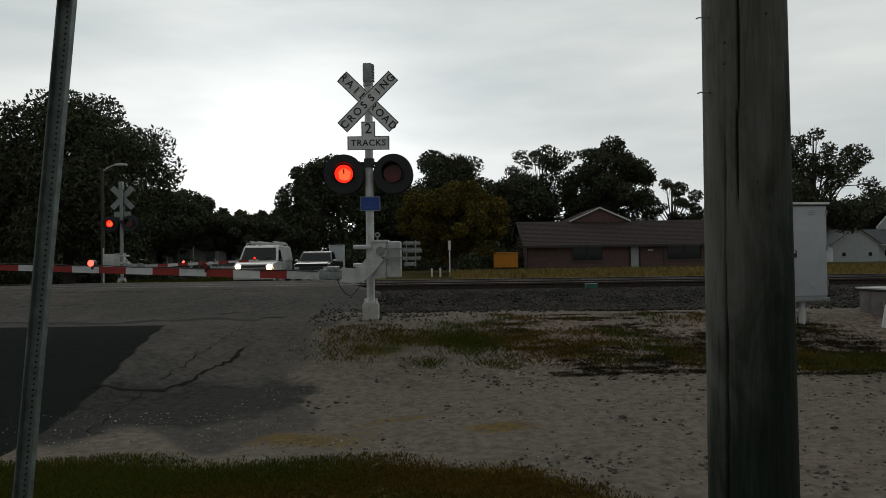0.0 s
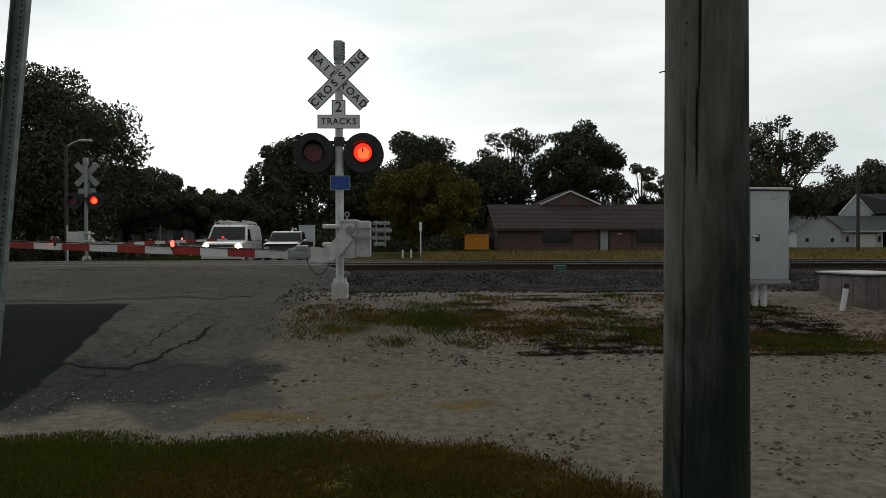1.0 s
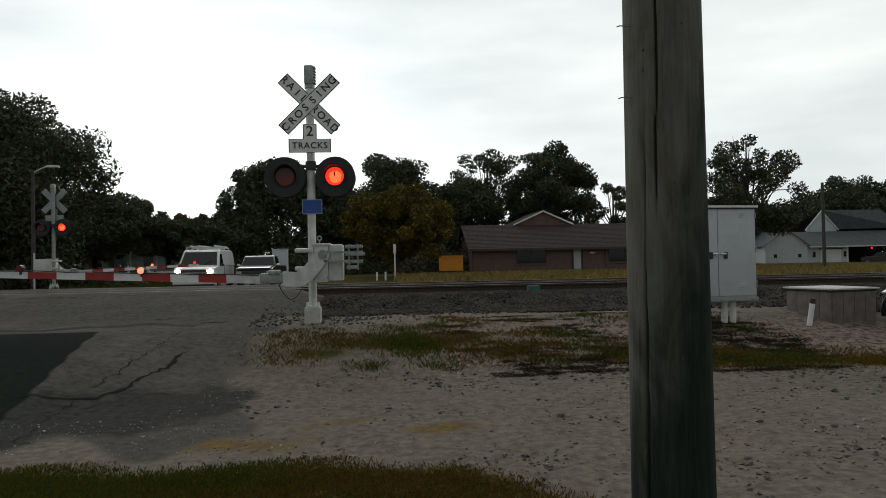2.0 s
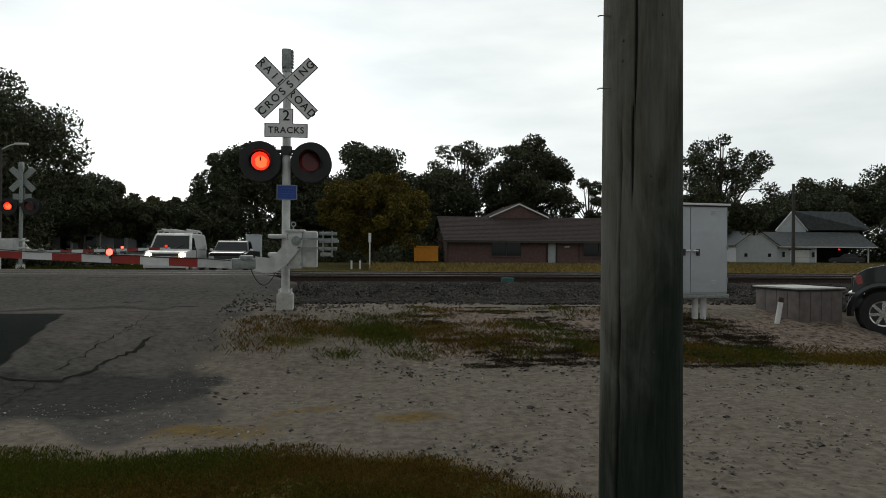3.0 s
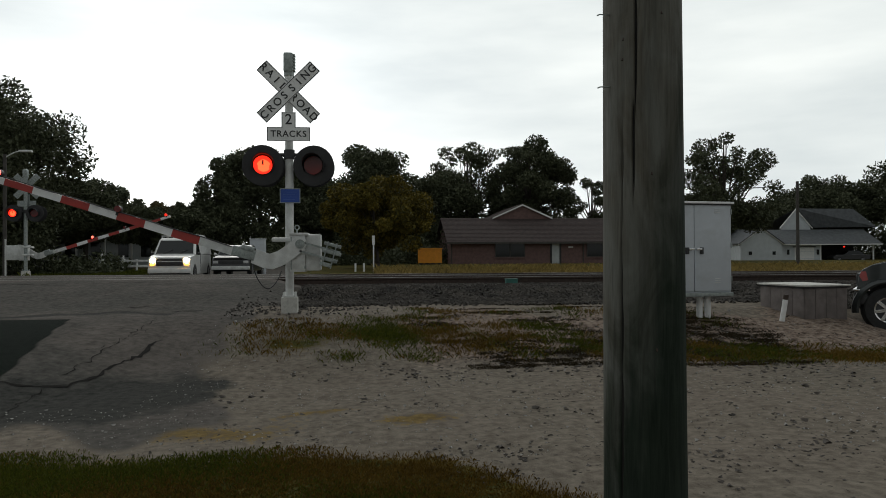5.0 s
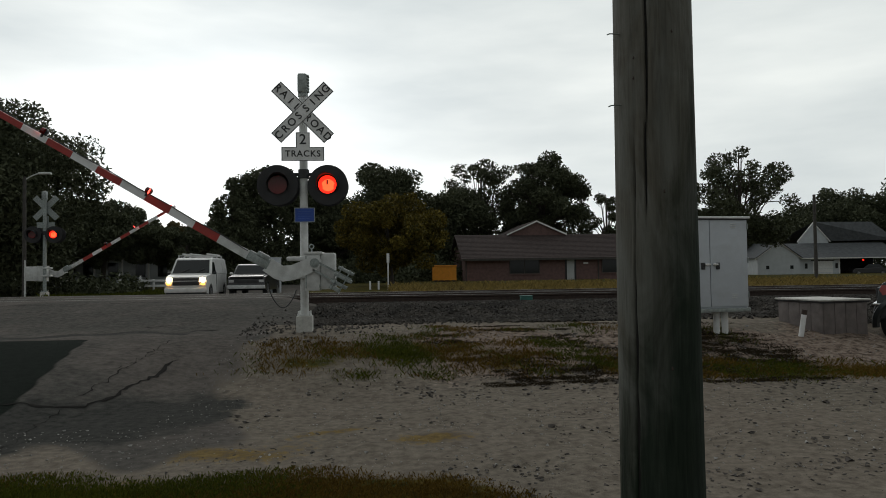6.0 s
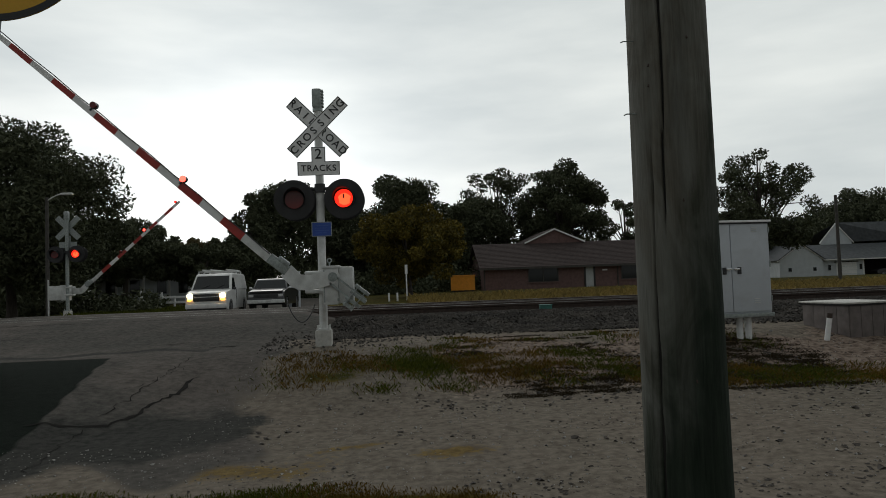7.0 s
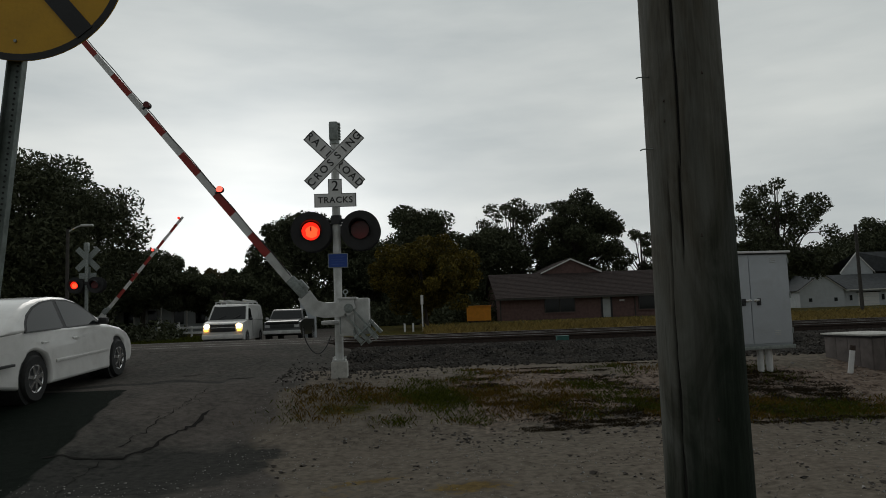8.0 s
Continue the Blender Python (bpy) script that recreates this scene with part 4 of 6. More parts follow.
def ground_box():
    b = thing("ground_box", pose(7.65, 11.88, 0.4, 0, 0, 10), "low brown-grey panelled ground box with a pale lid", "utility box")
    part("body", box(B(), (-0.44, -0.52, -0.15), (0.44, 0.52, 0.47), bevel=0.01), M_BOXWOOD, b)
    for i in range(4):
        x = -0.44 + i * 0.22
        part("panel", box(B(), (x + 0.004, -0.53, -0.13), (x + 0.216, -0.518, 0.46), bevel=0.003), M_BOXWOOD, b)
    for i in range(4):
        y = -0.52 + i * 0.26
        part("panel", box(B(), (-0.45, y + 0.004, -0.13), (-0.438, y + 0.256, 0.46), bevel=0.003), M_BOXWOOD, b)
    part("lid_rim", box(B(), (-0.47, -0.55, 0.47), (0.47, 0.55, 0.495), bevel=0.005), M_BLACK, b, "dark rim under the lid")
    part("lid", box(B(), (-0.49, -0.57, 0.495), (0.49, 0.57, 0.525), bevel=0.012), M_CONC, b, "pale flat lid")
    t = thing("marker_tube", pose(6.86, 11.2, gz(6.86, 11.2) + 0.03, 5, 7, 0), "short white plastic tube leaning against the ground box", "pipe")
    part("tube", rod(B(), (0, 0, -0.05), (0, 0, 0.33), 0.042, seg=16), M_WHITE, t)
    part("cap", rod(B(), (0, 0, 0.33), (0, 0, 0.41), 0.045, 0.04, seg=16), M_RUST, t, "brown cap")
    j = thing("junction_box", pose(3.5, 17.05, gz(3.5, 17.05) - 0.02, 0, 0, -2), "small faded teal junction box beside the rail", "utility box")
    part("case", box(B(), (-0.14, -0.1, 0.0), (0.14, 0.1, 0.15), bevel=0.015), M_TEAL, j)
    part("cover", box(B(), (-0.15, -0.11, 0.15), (0.15, 0.11, 0.17), bevel=0.006), M_TEAL, j)


signal_cabinet()
ground_box()


# ---- vehicles ----
def arch(cx, r, z0, n=17):
    """The wheel arch of an underside, from front to back."""
    a0 = math.asin(min(0.95, max(-0.5, (z0 - r) / (r + 0.06))))
    R = r + 0.06
    return [(cx + R * math.cos(a), r + R * math.sin(a)) for a in np.linspace(a0, math.pi - a0, n)]


def across(name, outline, half, paint, parent, bevel, label="", waist=None, lean=0.0, plan=0.0, mid=0.0, length=3.0):
    """A body from a side outline (x, z), as wide as half on both sides, leaning in above the waist and drawn in at its ends."""
    bm = B()
    cols = []
    for f in (-1, -0.55, 0, 0.55, 1):
        col = []
        for x, z in outline:
            w = half
            if waist is not None and z > waist:
                w -= lean * (z - waist)
            w *= 1 - plan * abs((x - mid) / length) ** 3
            col.append(bm.verts.new((x - plan * 0.5 * (f * f) * (1 if x > mid else -1) * abs((x - mid) / length) ** 4, f * w, z)))
        cols.append(col)
    k = len(outline)
    bm.faces.new(cols[0])
    bm.faces.new(cols[-1][::-1])
    for a, b2 in zip(cols, cols[1:]):
        for i in range(k):
            bm.faces.new((a[i], b2[i], b2[(i + 1) % k], a[(i + 1) % k]))
    bmesh.ops.recalc_face_normals(bm, faces=bm.faces)
    ob = part(name, bm, paint, parent, label, 50)
    bv = ob.modifiers.new("rounding", "BEVEL")
    bv.width, bv.segments, bv.limit_method, bv.angle_limit = bevel, 3, "ANGLE", radians(38)
    return ob


def side_pane(name, poly, half, waist, lean, side, parent, material=None, proud=0.006):
    """A pane on the side of a cabin, from (x, z) corners."""
    bm = B()
    lo = [bm.verts.new((x, side * (half - lean * max(0, z - waist) + proud), z)) for x, z in poly]
    hi = [bm.verts.new((x, side * (half - lean * max(0, z - waist) - 0.02), z)) for x, z in poly]
    bm.faces.new(lo)
    for i in range(len(poly)):
        j = (i + 1) % len(poly)
        bm.faces.new((lo[i], lo[j], hi[j], hi[i]))
    bmesh.ops.recalc_face_normals(bm, faces=bm.faces)
    return part(name, bm, material or M_GLASS, parent, "", None)


def end_pane(name, a, b2, wa, wb, parent, material=None, off=(0.006, 0.006)):
    """A pane across the cabin between two (x, z) lines of given half widths."""
    bm = B()
    q = [bm.verts.new(v) for v in ((a[0] + off[0], -wa, a[1] + off[1]), (a[0] + off[0], wa, a[1] + off[1]), (b2[0] + off[0], wb, b2[1] + off[1]), (b2[0] + off[0], -wb, b2[1] + off[1]))]
    bm.faces.new(q)
    r = bmesh.ops.extrude_face_region(bm, geom=bm.faces[:])
    bmesh.ops.translate(bm, vec=(-2 * off[0], 0, -2 * off[1]), verts=[v for v in r["geom"] if isinstance(v, bmesh.types.BMVert)])
    bmesh.ops.recalc_face_normals(bm, faces=bm.faces)
    return part(name, bm, material or M_GLASS, parent, "", None)


def wheel(parent, x, y, r, spokes, rim_r, material):
    w = part("wheel", rod(B(), (0, -0.1, 0), (0, 0.1, 0), rim_r * 0.96, seg=24), M_PLASTIC, parent, "", 40, pose(x, y, r))
    bm = B()
    prof = [(-0.11, rim_r), (-0.115, r * 0.93), (-0.085, r), (0.085, r), (0.115, r * 0.93), (0.11, rim_r)]
    n = 36
    rings = [[bm.verts.new((q * math.cos(2 * math.pi * i / n), p, q * math.sin(2 * math.pi * i / n))) for i in range(n)] for p, q in prof]
    for a, b2 in zip(rings, rings[1:]):
        for i in range(n):
            bm.faces.new((a[i], a[(i + 1) % n], b2[(i + 1) % n], b2[i]))
    bmesh.ops.recalc_face_normals(bm, faces=bm.faces)
    part("tyre", bm, M_RUBBER, w, "black rubber tyre")
    o = 1 if y > 0 else -1
    bm = B()
    for i in range(spokes):
        box(bm, (rim_r * 0.15, -0.012, -rim_r * 0.12), (rim_r * 0.97, 0.012, rim_r * 0.12), pose(0, o * 0.105, 0, 0, 360 / spokes * i + 9, 0))
    rod(bm, (0, o * 0.09, 0), (0, o * 0.125, 0), rim_r * 0.24, seg=16)
    rr = []
    for q, p in ((rim_r * 0.9, 0.104), (rim_r * 1.0, 0.112), (rim_r * 1.02, 0.1)):
        rr.append([bm.verts.new((q * math.cos(2 * math.pi * i / n), o * p, q * math.sin(2 * math.pi * i / n))) for i in range(n)])
    for a, b2 in zip(rr, rr[1:]):
        for i in range(n):
            bm.faces.new((a[i], a[(i + 1) % n], b2[(i + 1) % n], b2[i]))
    part("rim", bm, material, w, "bright alloy rim")
    return w


def mirrors(parent, x, z, half, paint):
    for sd in (-1, 1):
        part("door_mirror", box(box(B(), (x - 0.06, sd * (half + 0.02), z), (x + 0.06, sd * (half + 0.17), z + 0.12), bevel=0.04), (x - 0.03, sd * (half - 0.1), z + 0.01), (x + 0.03, sd * (half + 0.06), z + 0.05)), paint, parent, "dark door mirror")


def sedan():
    c = thing("sedan", pose(-6.25, 13.4, 0.4, 0, 0, 90), "white four-door sedan driving towards the crossing", "car")
    zb, half, lean = 0.98, 0.92, 0.42
    low = [(-3.9, 0.32), (-4.0, 0.5), (-4.02, 0.72), (-3.9, 0.95), (-3.2, 1.03), (-2.0, 1.01), (-0.75, 0.99), (-0.3, 0.955), (0.25, 0.87), (0.65, 0.76), (0.88, 0.62), (0.97, 0.48), (0.93, 0.3), (0.8, 0.21)]
    low += [(0.46, 0.2)] + arch(0, 0.33, 0.2) + [(-0.46, 0.2), (-2.4, 0.2)] + arch(-2.85, 0.33, 0.2) + [(-3.3, 0.22)]
    across("body", low, half, M_CARWHITE, c, 0.05, "white painted body", 0.62, 0.16, 0.16, -1.5, 2.5)
    cab = [(-3.58, 0.97), (-3.25, 1.15), (-2.95, 1.29), (-2.65, 1.39), (-2.3, 1.455), (-1.9, 1.48), (-1.5, 1.465), (-1.2, 1.4), (-0.95, 1.29), (-0.7, 1.14), (-0.42, 0.97)]
    across("cabin", cab, half - 0.07, M_CARWHITE, c, 0.07, "", zb, lean)
    for sd in (-1, 1):
        h = half - 0.07
        side_pane("window", [(-1.84, 1.0), (-0.68, 1.0), (-0.82, 1.12), (-1.0, 1.24), (-1.22, 1.335), (-1.5, 1.395), (-1.84, 1.415)], h, zb, lean, sd, c)
        side_pane("window", [(-2.98, 1.0), (-1.95, 1.0), (-1.95, 1.415), (-2.3, 1.385), (-2.58, 1.315), (-2.8, 1.21), (-2.93, 1.1)], h, zb, lean, sd, c)
        side_pane("window_surround", [(-3.03, 0.98), (-0.6, 0.98), (-0.79, 1.14), (-0.99, 1.265), (-1.2, 1.36), (-1.5, 1.42), (-1.9, 1.44), (-2.3, 1.41), (-2.6, 1.34), (-2.84, 1.23), (-2.97, 1.11)], h, zb, lean, sd, c, M_PLASTIC, 0.003)
        side_pane("pillar", [(-1.95, 0.99), (-1.86, 0.99), (-1.86, 1.44), (-1.95, 1.44)], h, zb, lean, sd, c, M_PLASTIC, 0.004)
        part("side_moulding", box(B(), (-2.3, sd * 0.905, 0.5), (-0.5, sd * 0.925, 0.545), bevel=0.008), M_CARWHITE, c, "pale side moulding")
        part("bumper_strip", box(B(), (-3.98, sd * 0.86, 0.56), (-3.4, sd * 0.912, 0.595), bevel=0.006), M_PLASTIC, c, "black rear bumper strip")
        for x in (-2.55, -1.62):
            part("door_handle", box(B(), (x - 0.09, sd * 0.86, 0.8), (x + 0.07, sd * 0.9, 0.835), bevel=0.01), M_CARWHITE, c)
        part("headlight", box(B(), (0.45, sd * 0.5, 0.6), (0.74, sd * 0.78, 0.7), bevel=0.04), M_CLEAR, c, "clear headlight lens")
        part("tail_light", box(B(), (-4.01, sd * 0.45, 0.68), (-3.78, sd * 0.84, 0.86), bevel=0.03), M_REDTAPE, c, "red tail light")
    # black discs fill the arches, painting in the shade around the tyres
    for x in (0, -2.85):
        for sd in (-1, 1):
            part("arch_shade_disc", rod(B(), (x, sd * 0.5, 0.335), (x, sd * 0.845, 0.335), 0.392, seg=28), M_RUBBER, c, "black disc for the shade inside the wheel arch")
    end_pane("windscreen", (-0.55, 1.0), (-1.05, 1.32), 0.78, 0.62, c)
    end_pane("rear_window", (-3.4, 1.03), (-2.75, 1.325), 0.74, 0.62, c, None, (-0.006, 0.008))
    mirrors(c, -0.72, 0.98, 0.84, M_PLASTIC)
    part("antenna", rod(B(), (-3.3, 0.3, 1.0), (-3.35, 0.3, 1.6), 0.004, seg=6), M_PLASTIC, c)
    ws = [wheel(c, x, sd * 0.785, 0.33, 7, 0.2, M_CHROME) for x in (0, -2.85) for sd in (-1, 1)]
    return c, ws


def van():
    c = thing("cargo_van", pose(-9.15, 35.4, gz(-9.1, 36), 0, 0, -88), "white cargo van with lit headlights and a roof ladder rack", "van")
    half = 1.0
    low = [(-4.45, 0.4), (-4.5, 1.25), (-0.2, 1.28), (0.15, 1.235), (0.7, 1.17), (0.84, 1.06), (0.87, 0.5), (0.78, 0.35), (0.45, 0.32)] + arch(0, 0.37, 0.32) + [(-0.46, 0.32), (-3.0, 0.32)] + arch(-3.45, 0.37, 0.32) + [(-3.95, 0.34)]
    across("body", low, half, M_VANWHITE, c, 0.06, "white van body", 0.8, 0.05, 0.06, -1.8, 2.7)
    cab = [(-4.5, 1.25), (-4.42, 2.0), (-4.2, 2.08), (-1.1, 2.08), (-0.85, 2.02), (-0.12, 1.26)]
    across("upper_body", cab, half - 0.03, M_VANWHITE, c, 0.06, "", 1.3, 0.16)
    end_pane("windscreen", (-0.17, 1.3), (-0.78, 1.95), 0.86, 0.76, c)
    for sd in (-1, 1):
        side_pane("window", [(-1.25, 1.3), (-0.35, 1.3), (-0.82, 1.85), (-1.25, 1.85)], half - 0.03, 1.3, 0.16, sd, c)
        side_pane("window", [(-4.2, 1.4), (-3.2, 1.4), (-3.2, 1.85), (-4.2, 1.85)], half - 0.03, 1.3, 0.16, sd, c, M_VANWHITE)
        part("headlight", rod(B(), (0.7, sd * 0.75, 1.03), (0.9, sd * 0.75, 1.03), 0.095, seg=20), M_HEAD, c, "lit warm headlight")
        part("turn_lamp", box(B(), (0.78, sd * 0.68, 0.77), (0.9, sd * 0.86, 0.85), bevel=0.025), M_AMBER, c, "lit amber lamp")
        part("door_seam", box(B(), (-1.31, sd * 0.985, 0.45), (-1.295, sd * 1.003, 1.27)), M_PLASTIC, c)
    part("grille", box(B(), (0.78, -0.6, 0.74), (0.89, 0.6, 1.09), bevel=0.03), M_PLASTIC, c, "dark grille with a bright bar")
    part("air_dam", box(B(), (0.7, -0.9, 0.26), (0.88, 0.9, 0.42), bevel=0.03), M_PLASTIC, c, "dark lower air dam")
    part("bonnet_seam", box(B(), (0.835, -0.86, 1.105), (0.872, 0.86, 1.118)), M_PLASTIC, c)
    for sd in (-1, 1):
        part("wiper", rod(B(), (-0.13, sd * 0.35 - 0.2, 1.33), (-0.33, sd * 0.35 + 0.25, 1.53), 0.012, seg=6), M_PLASTIC, c)
        part("windscreen_pillar", rod(B(), (-0.16, sd * 0.9, 1.3), (-0.82, sd * 0.8, 1.98), 0.035, seg=8), M_VANWHITE, c)
    part("bumper", box(B(), (0.75, -0.96, 0.4), (0.96, 0.96, 0.62), bevel=0.05), M_VANWHITE, c, "pale front bumper")
    part("grille_bar", box(B(), (0.885, -0.56, 0.93), (0.9, 0.56, 0.96)), M_CHROME, c)
    mirrors(c, -0.45, 1.25, 0.98, M_PLASTIC)
    for x in (-1.2, -2.4, -3.6):
        bm = box(B(), (x - 0.03, -0.8, 2.16), (x + 0.03, 0.8, 2.21))
        for sd in (-1, 1):
            box(bm, (x - 0.03, sd * 0.8 - 0.03, 2.04), (x + 0.03, sd * 0.8 + 0.03, 2.21))
        part("rack_bar", bm, M_ALU, c, "pale roof rack bar", None)
    for y in (-0.55, -0.15, 0.6):
        part("ladder_rail", box(B(), (-4.3, y - 0.03, 2.215), (-0.9, y + 0.03, 2.29), bevel=0.01), M_ALU, c, "pale ladder rail on the rack")
    for x in np.arange(-4.1, -1.0, 0.35):
        part("rung", rod(B(), (x, -0.55, 2.26), (x, -0.15, 2.26), 0.018, seg=8), M_ALU, c)
    for x in (0, -3.45):
        for sd in (-1, 1):
            wheel(c, x, sd * 0.88, 0.37, 6, 0.21, M_RIM)


def dark_truck():
    c = thing("pickup_truck", pose(-6.75, 37.6, gz(-6.7, 38), 0, 0, -90), "dark older pickup with pale bumper waiting on the road", "pickup truck")
    half = 0.95
    low = [(-4.2, 0.5), (-4.25, 1.2), (-1.9, 1.22), (-0.4, 1.22), (0.75, 1.08), (0.85, 0.95), (0.86, 0.5), (0.5, 0.42)] + arch(0, 0.38, 0.4) + [(-0.5, 0.4), (-2.9, 0.4)] + arch(-3.3, 0.38, 0.4) + [(-3.8, 0.45)]
    across("body", low, half, M_SUVDARK, c, 0.04, "dark painted body", 0.9, 0.05, 0.04, -1.8, 2.7)
    cab = [(-1.95, 1.2), (-1.85, 1.7), (-1.7, 1.76), (-0.95, 1.75), (-0.82, 1.7), (-0.3, 1.2)]
    across("cab", cab, half - 0.05, M_SUVDARK, c, 0.04, "", 1.2, 0.25)
    end_pane("windscreen", (-0.34, 1.24), (-0.78, 1.66), 0.82, 0.72, c)
    for sd in (-1, 1):
        side_pane("window", [(-1.7, 1.25), (-0.5, 1.25), (-0.82, 1.62), (-1.7, 1.65)], half - 0.05, 1.2, 0.25, sd, c)
        part("headlight", box(B(), (0.8, sd * 0.62, 0.82), (0.88, sd * 0.86, 0.95), bevel=0.01), M_CLEAR, c, "unlit headlight")
    part("bonnet", box(B(), (-0.25, -0.82, 1.0), (0.74, 0.82, 1.135), pose(0, 0, 0.09, 0, 7, 0), bevel=0.03), M_SUVDARK, c, "dull dark bonnet")
    part("grille", box(B(), (0.82, -0.58, 0.78), (0.88, 0.58, 0.96), bevel=0.01), M_PLASTIC, c)
    part("bumper", box(B(), (0.8, -0.93, 0.5), (0.96, 0.93, 0.68), bevel=0.03), M_ALU, c, "pale steel bumper")
    mirrors(c, -0.5, 1.22, 0.92, M_WHITE)
    for x in (0, -3.3):
        for sd in (-1, 1):
            wheel(c, x, sd * 0.83, 0.38, 6, 0.21, M_RIM)
    b = thing("utility_cabinet", pose(-6.35, 43.0, gz(-6.35, 43)), "pale grey metal box standing beyond the dark pickup", "cabinet")
    part("body", box(B(), (-0.42, -0.35, 0.0), (0.42, 0.35, 2.1), bevel=0.02), M_CABINET, b)
    part("top", box(B(), (-0.45, -0.38, 2.1), (0.45, 0.38, 2.14), bevel=0.01), M_CABINET, b)


def grey_pickup():
    c = thing("pickup_truck", pose(9.46, 12.08, gz(8.85, 11.35) - 0.03, 0, 0, 141), "dark grey pickup parked on the gravel with chrome wheels", "pickup truck")
    half = 0.98
    low = [(-4.75, 0.6), (-4.8, 1.24), (-3.6, 1.24), (-0.85, 1.24), (-0.4, 1.235), (0.0, 1.2), (0.26, 1.14), (0.4, 1.06), (0.46, 0.94), (0.5, 0.66), (0.5, 0.48), (0.47, 0.44)] + arch(0, 0.38, 0.4) + [(-0.58, 0.4), (-3.2, 0.4)] + arch(-3.65, 0.38, 0.4) + [(-4.3, 0.5)]
    across("body", low, half, M_TRUCKGREY, c, 0.06, "dark grey painted body", 0.95, 0.12, 0.07, -2.0, 2.9)
    cab = [(-3.0, 1.22), (-2.9, 1.85), (-2.7, 1.92), (-1.5, 1.92), (-1.3, 1.86), (-0.6, 1.2)]
    across("cab", cab, half - 0.06, M_TRUCKGREY, c, 0.05, "", 1.28, 0.22)
    end_pane("windscreen", (-0.64, 1.25), (-1.24, 1.82), 0.86, 0.76, c)
    for sd in (-1, 1):
        side_pane("window", [(-1.85, 1.3), (-0.85, 1.3), (-1.3, 1.76), (-1.85, 1.8)], half - 0.06, 1.28, 0.22, sd, c)
        side_pane("window", [(-2.85, 1.3), (-1.95, 1.3), (-1.95, 1.8), (-2.8, 1.8)], half - 0.06, 1.28, 0.22, sd, c)
        side_pane("headlight", [(0.3, 0.88), (0.38, 0.86), (0.43, 0.95), (0.4, 1.03), (0.33, 1.03)], 0.962, 0.95, 0.12, sd, c, M_AMBEROFF, 0.008)
        fl = part("fender_flare", arch_trim(sd), M_TRUCKGREY, c, "flared dark grey wheel arch", None)
        # this black disc puts the arch's inner shade into colour
        part("flare_shade_disc", rod(B(), (0, sd * 0.55, 0.39), (0, sd * 0.86, 0.39), 0.43, seg=28), M_RUBBER, fl, "black disc for the shade inside the wheel arch")
        bd = part("fender_badge", box(B(), (-0.68, sd * 0.945, 1.04), (-0.56, sd * 0.972, 1.085), bevel=0.006), M_CHROME, c, "chrome fender badge")
        part("badge_bar", box(B(), (-0.86, sd * 0.95, 1.05), (-0.69, sd * 0.966, 1.07), bevel=0.004), M_GALV, bd)
        part("running_board", box(B(), (-3.0, sd * 0.9, 0.3), (-0.66, sd * 1.04, 0.35), bevel=0.015), M_CHROME, c, "bright running board")
        part("rocker", box(B(), (-3.1, sd * 0.85, 0.34), (-0.56, sd * 0.985, 0.5), bevel=0.02), M_PLASTIC, c, "dark rocker panel")
        part("door_seam", box(B(), (-0.93, sd * 0.95, 0.5), (-0.922, sd * 0.977, 1.24)), M_PLASTIC, c)
        part("fog_recess", box(B(), (0.3, sd * 0.88, 0.46), (0.46, sd * 0.955, 0.62), bevel=0.02), M_PLASTIC, c)
    part("bumper", box(B(), (0.3, -0.95, 0.44), (0.53, 0.95, 0.68), bevel=0.07), M_PLASTIC, c, "dark front bumper")
    part("bumper_trim", box(B(), (0.27, -0.965, 0.69), (0.535, 0.965, 0.725), bevel=0.016), M_CHROME, c, "chrome bumper top")
    part("grille", box(B(), (0.4, -0.6, 0.76), (0.5, 0.6, 0.98), bevel=0.02), M_PLASTIC, c)
    part("antenna", rod(B(), (-0.36, 0.8, 1.2), (-0.38, 0.8, 1.4), 0.006, seg=6), M_ALU, c)
    mirrors(c, -0.95, 1.28, 0.92, M_PLASTIC)
    for x in (0, -3.65):
        for sd in (-1, 1):
            wheel(c, x, sd * 0.87, 0.375, 7, 0.215, M_CHROME)


def arch_trim(sd):
    """One flared ring round a wheel arch."""
    bm, n = B(), 20
    rings = []
    for i in range(n + 1):
        a = radians(-8 + 196 * i / n)
        c, q = math.cos(a), math.sin(a)
        prof = ((0.44, 0.44, 0.88), (0.44, 0.44, 1.005), (0.475, 0.47, 1.012), (0.545, 0.52, 0.985), (0.56, 0.535, 0.93))
        rings.append([bm.verts.new((rx * c, sd * y, 0.38 + rz * q)) for rx, rz, y in prof])
    for a, b2 in zip(rings, rings[1:]):
        for k in range(4):
            bm.faces.new((a[k], a[k + 1], b2[k + 1], b2[k]))
    bmesh.ops.recalc_face_normals(bm, faces=bm.faces)
    return bm


SEDAN, SEDAN_WHEELS = sedan()
van()
dark_truck()
grey_pickup()


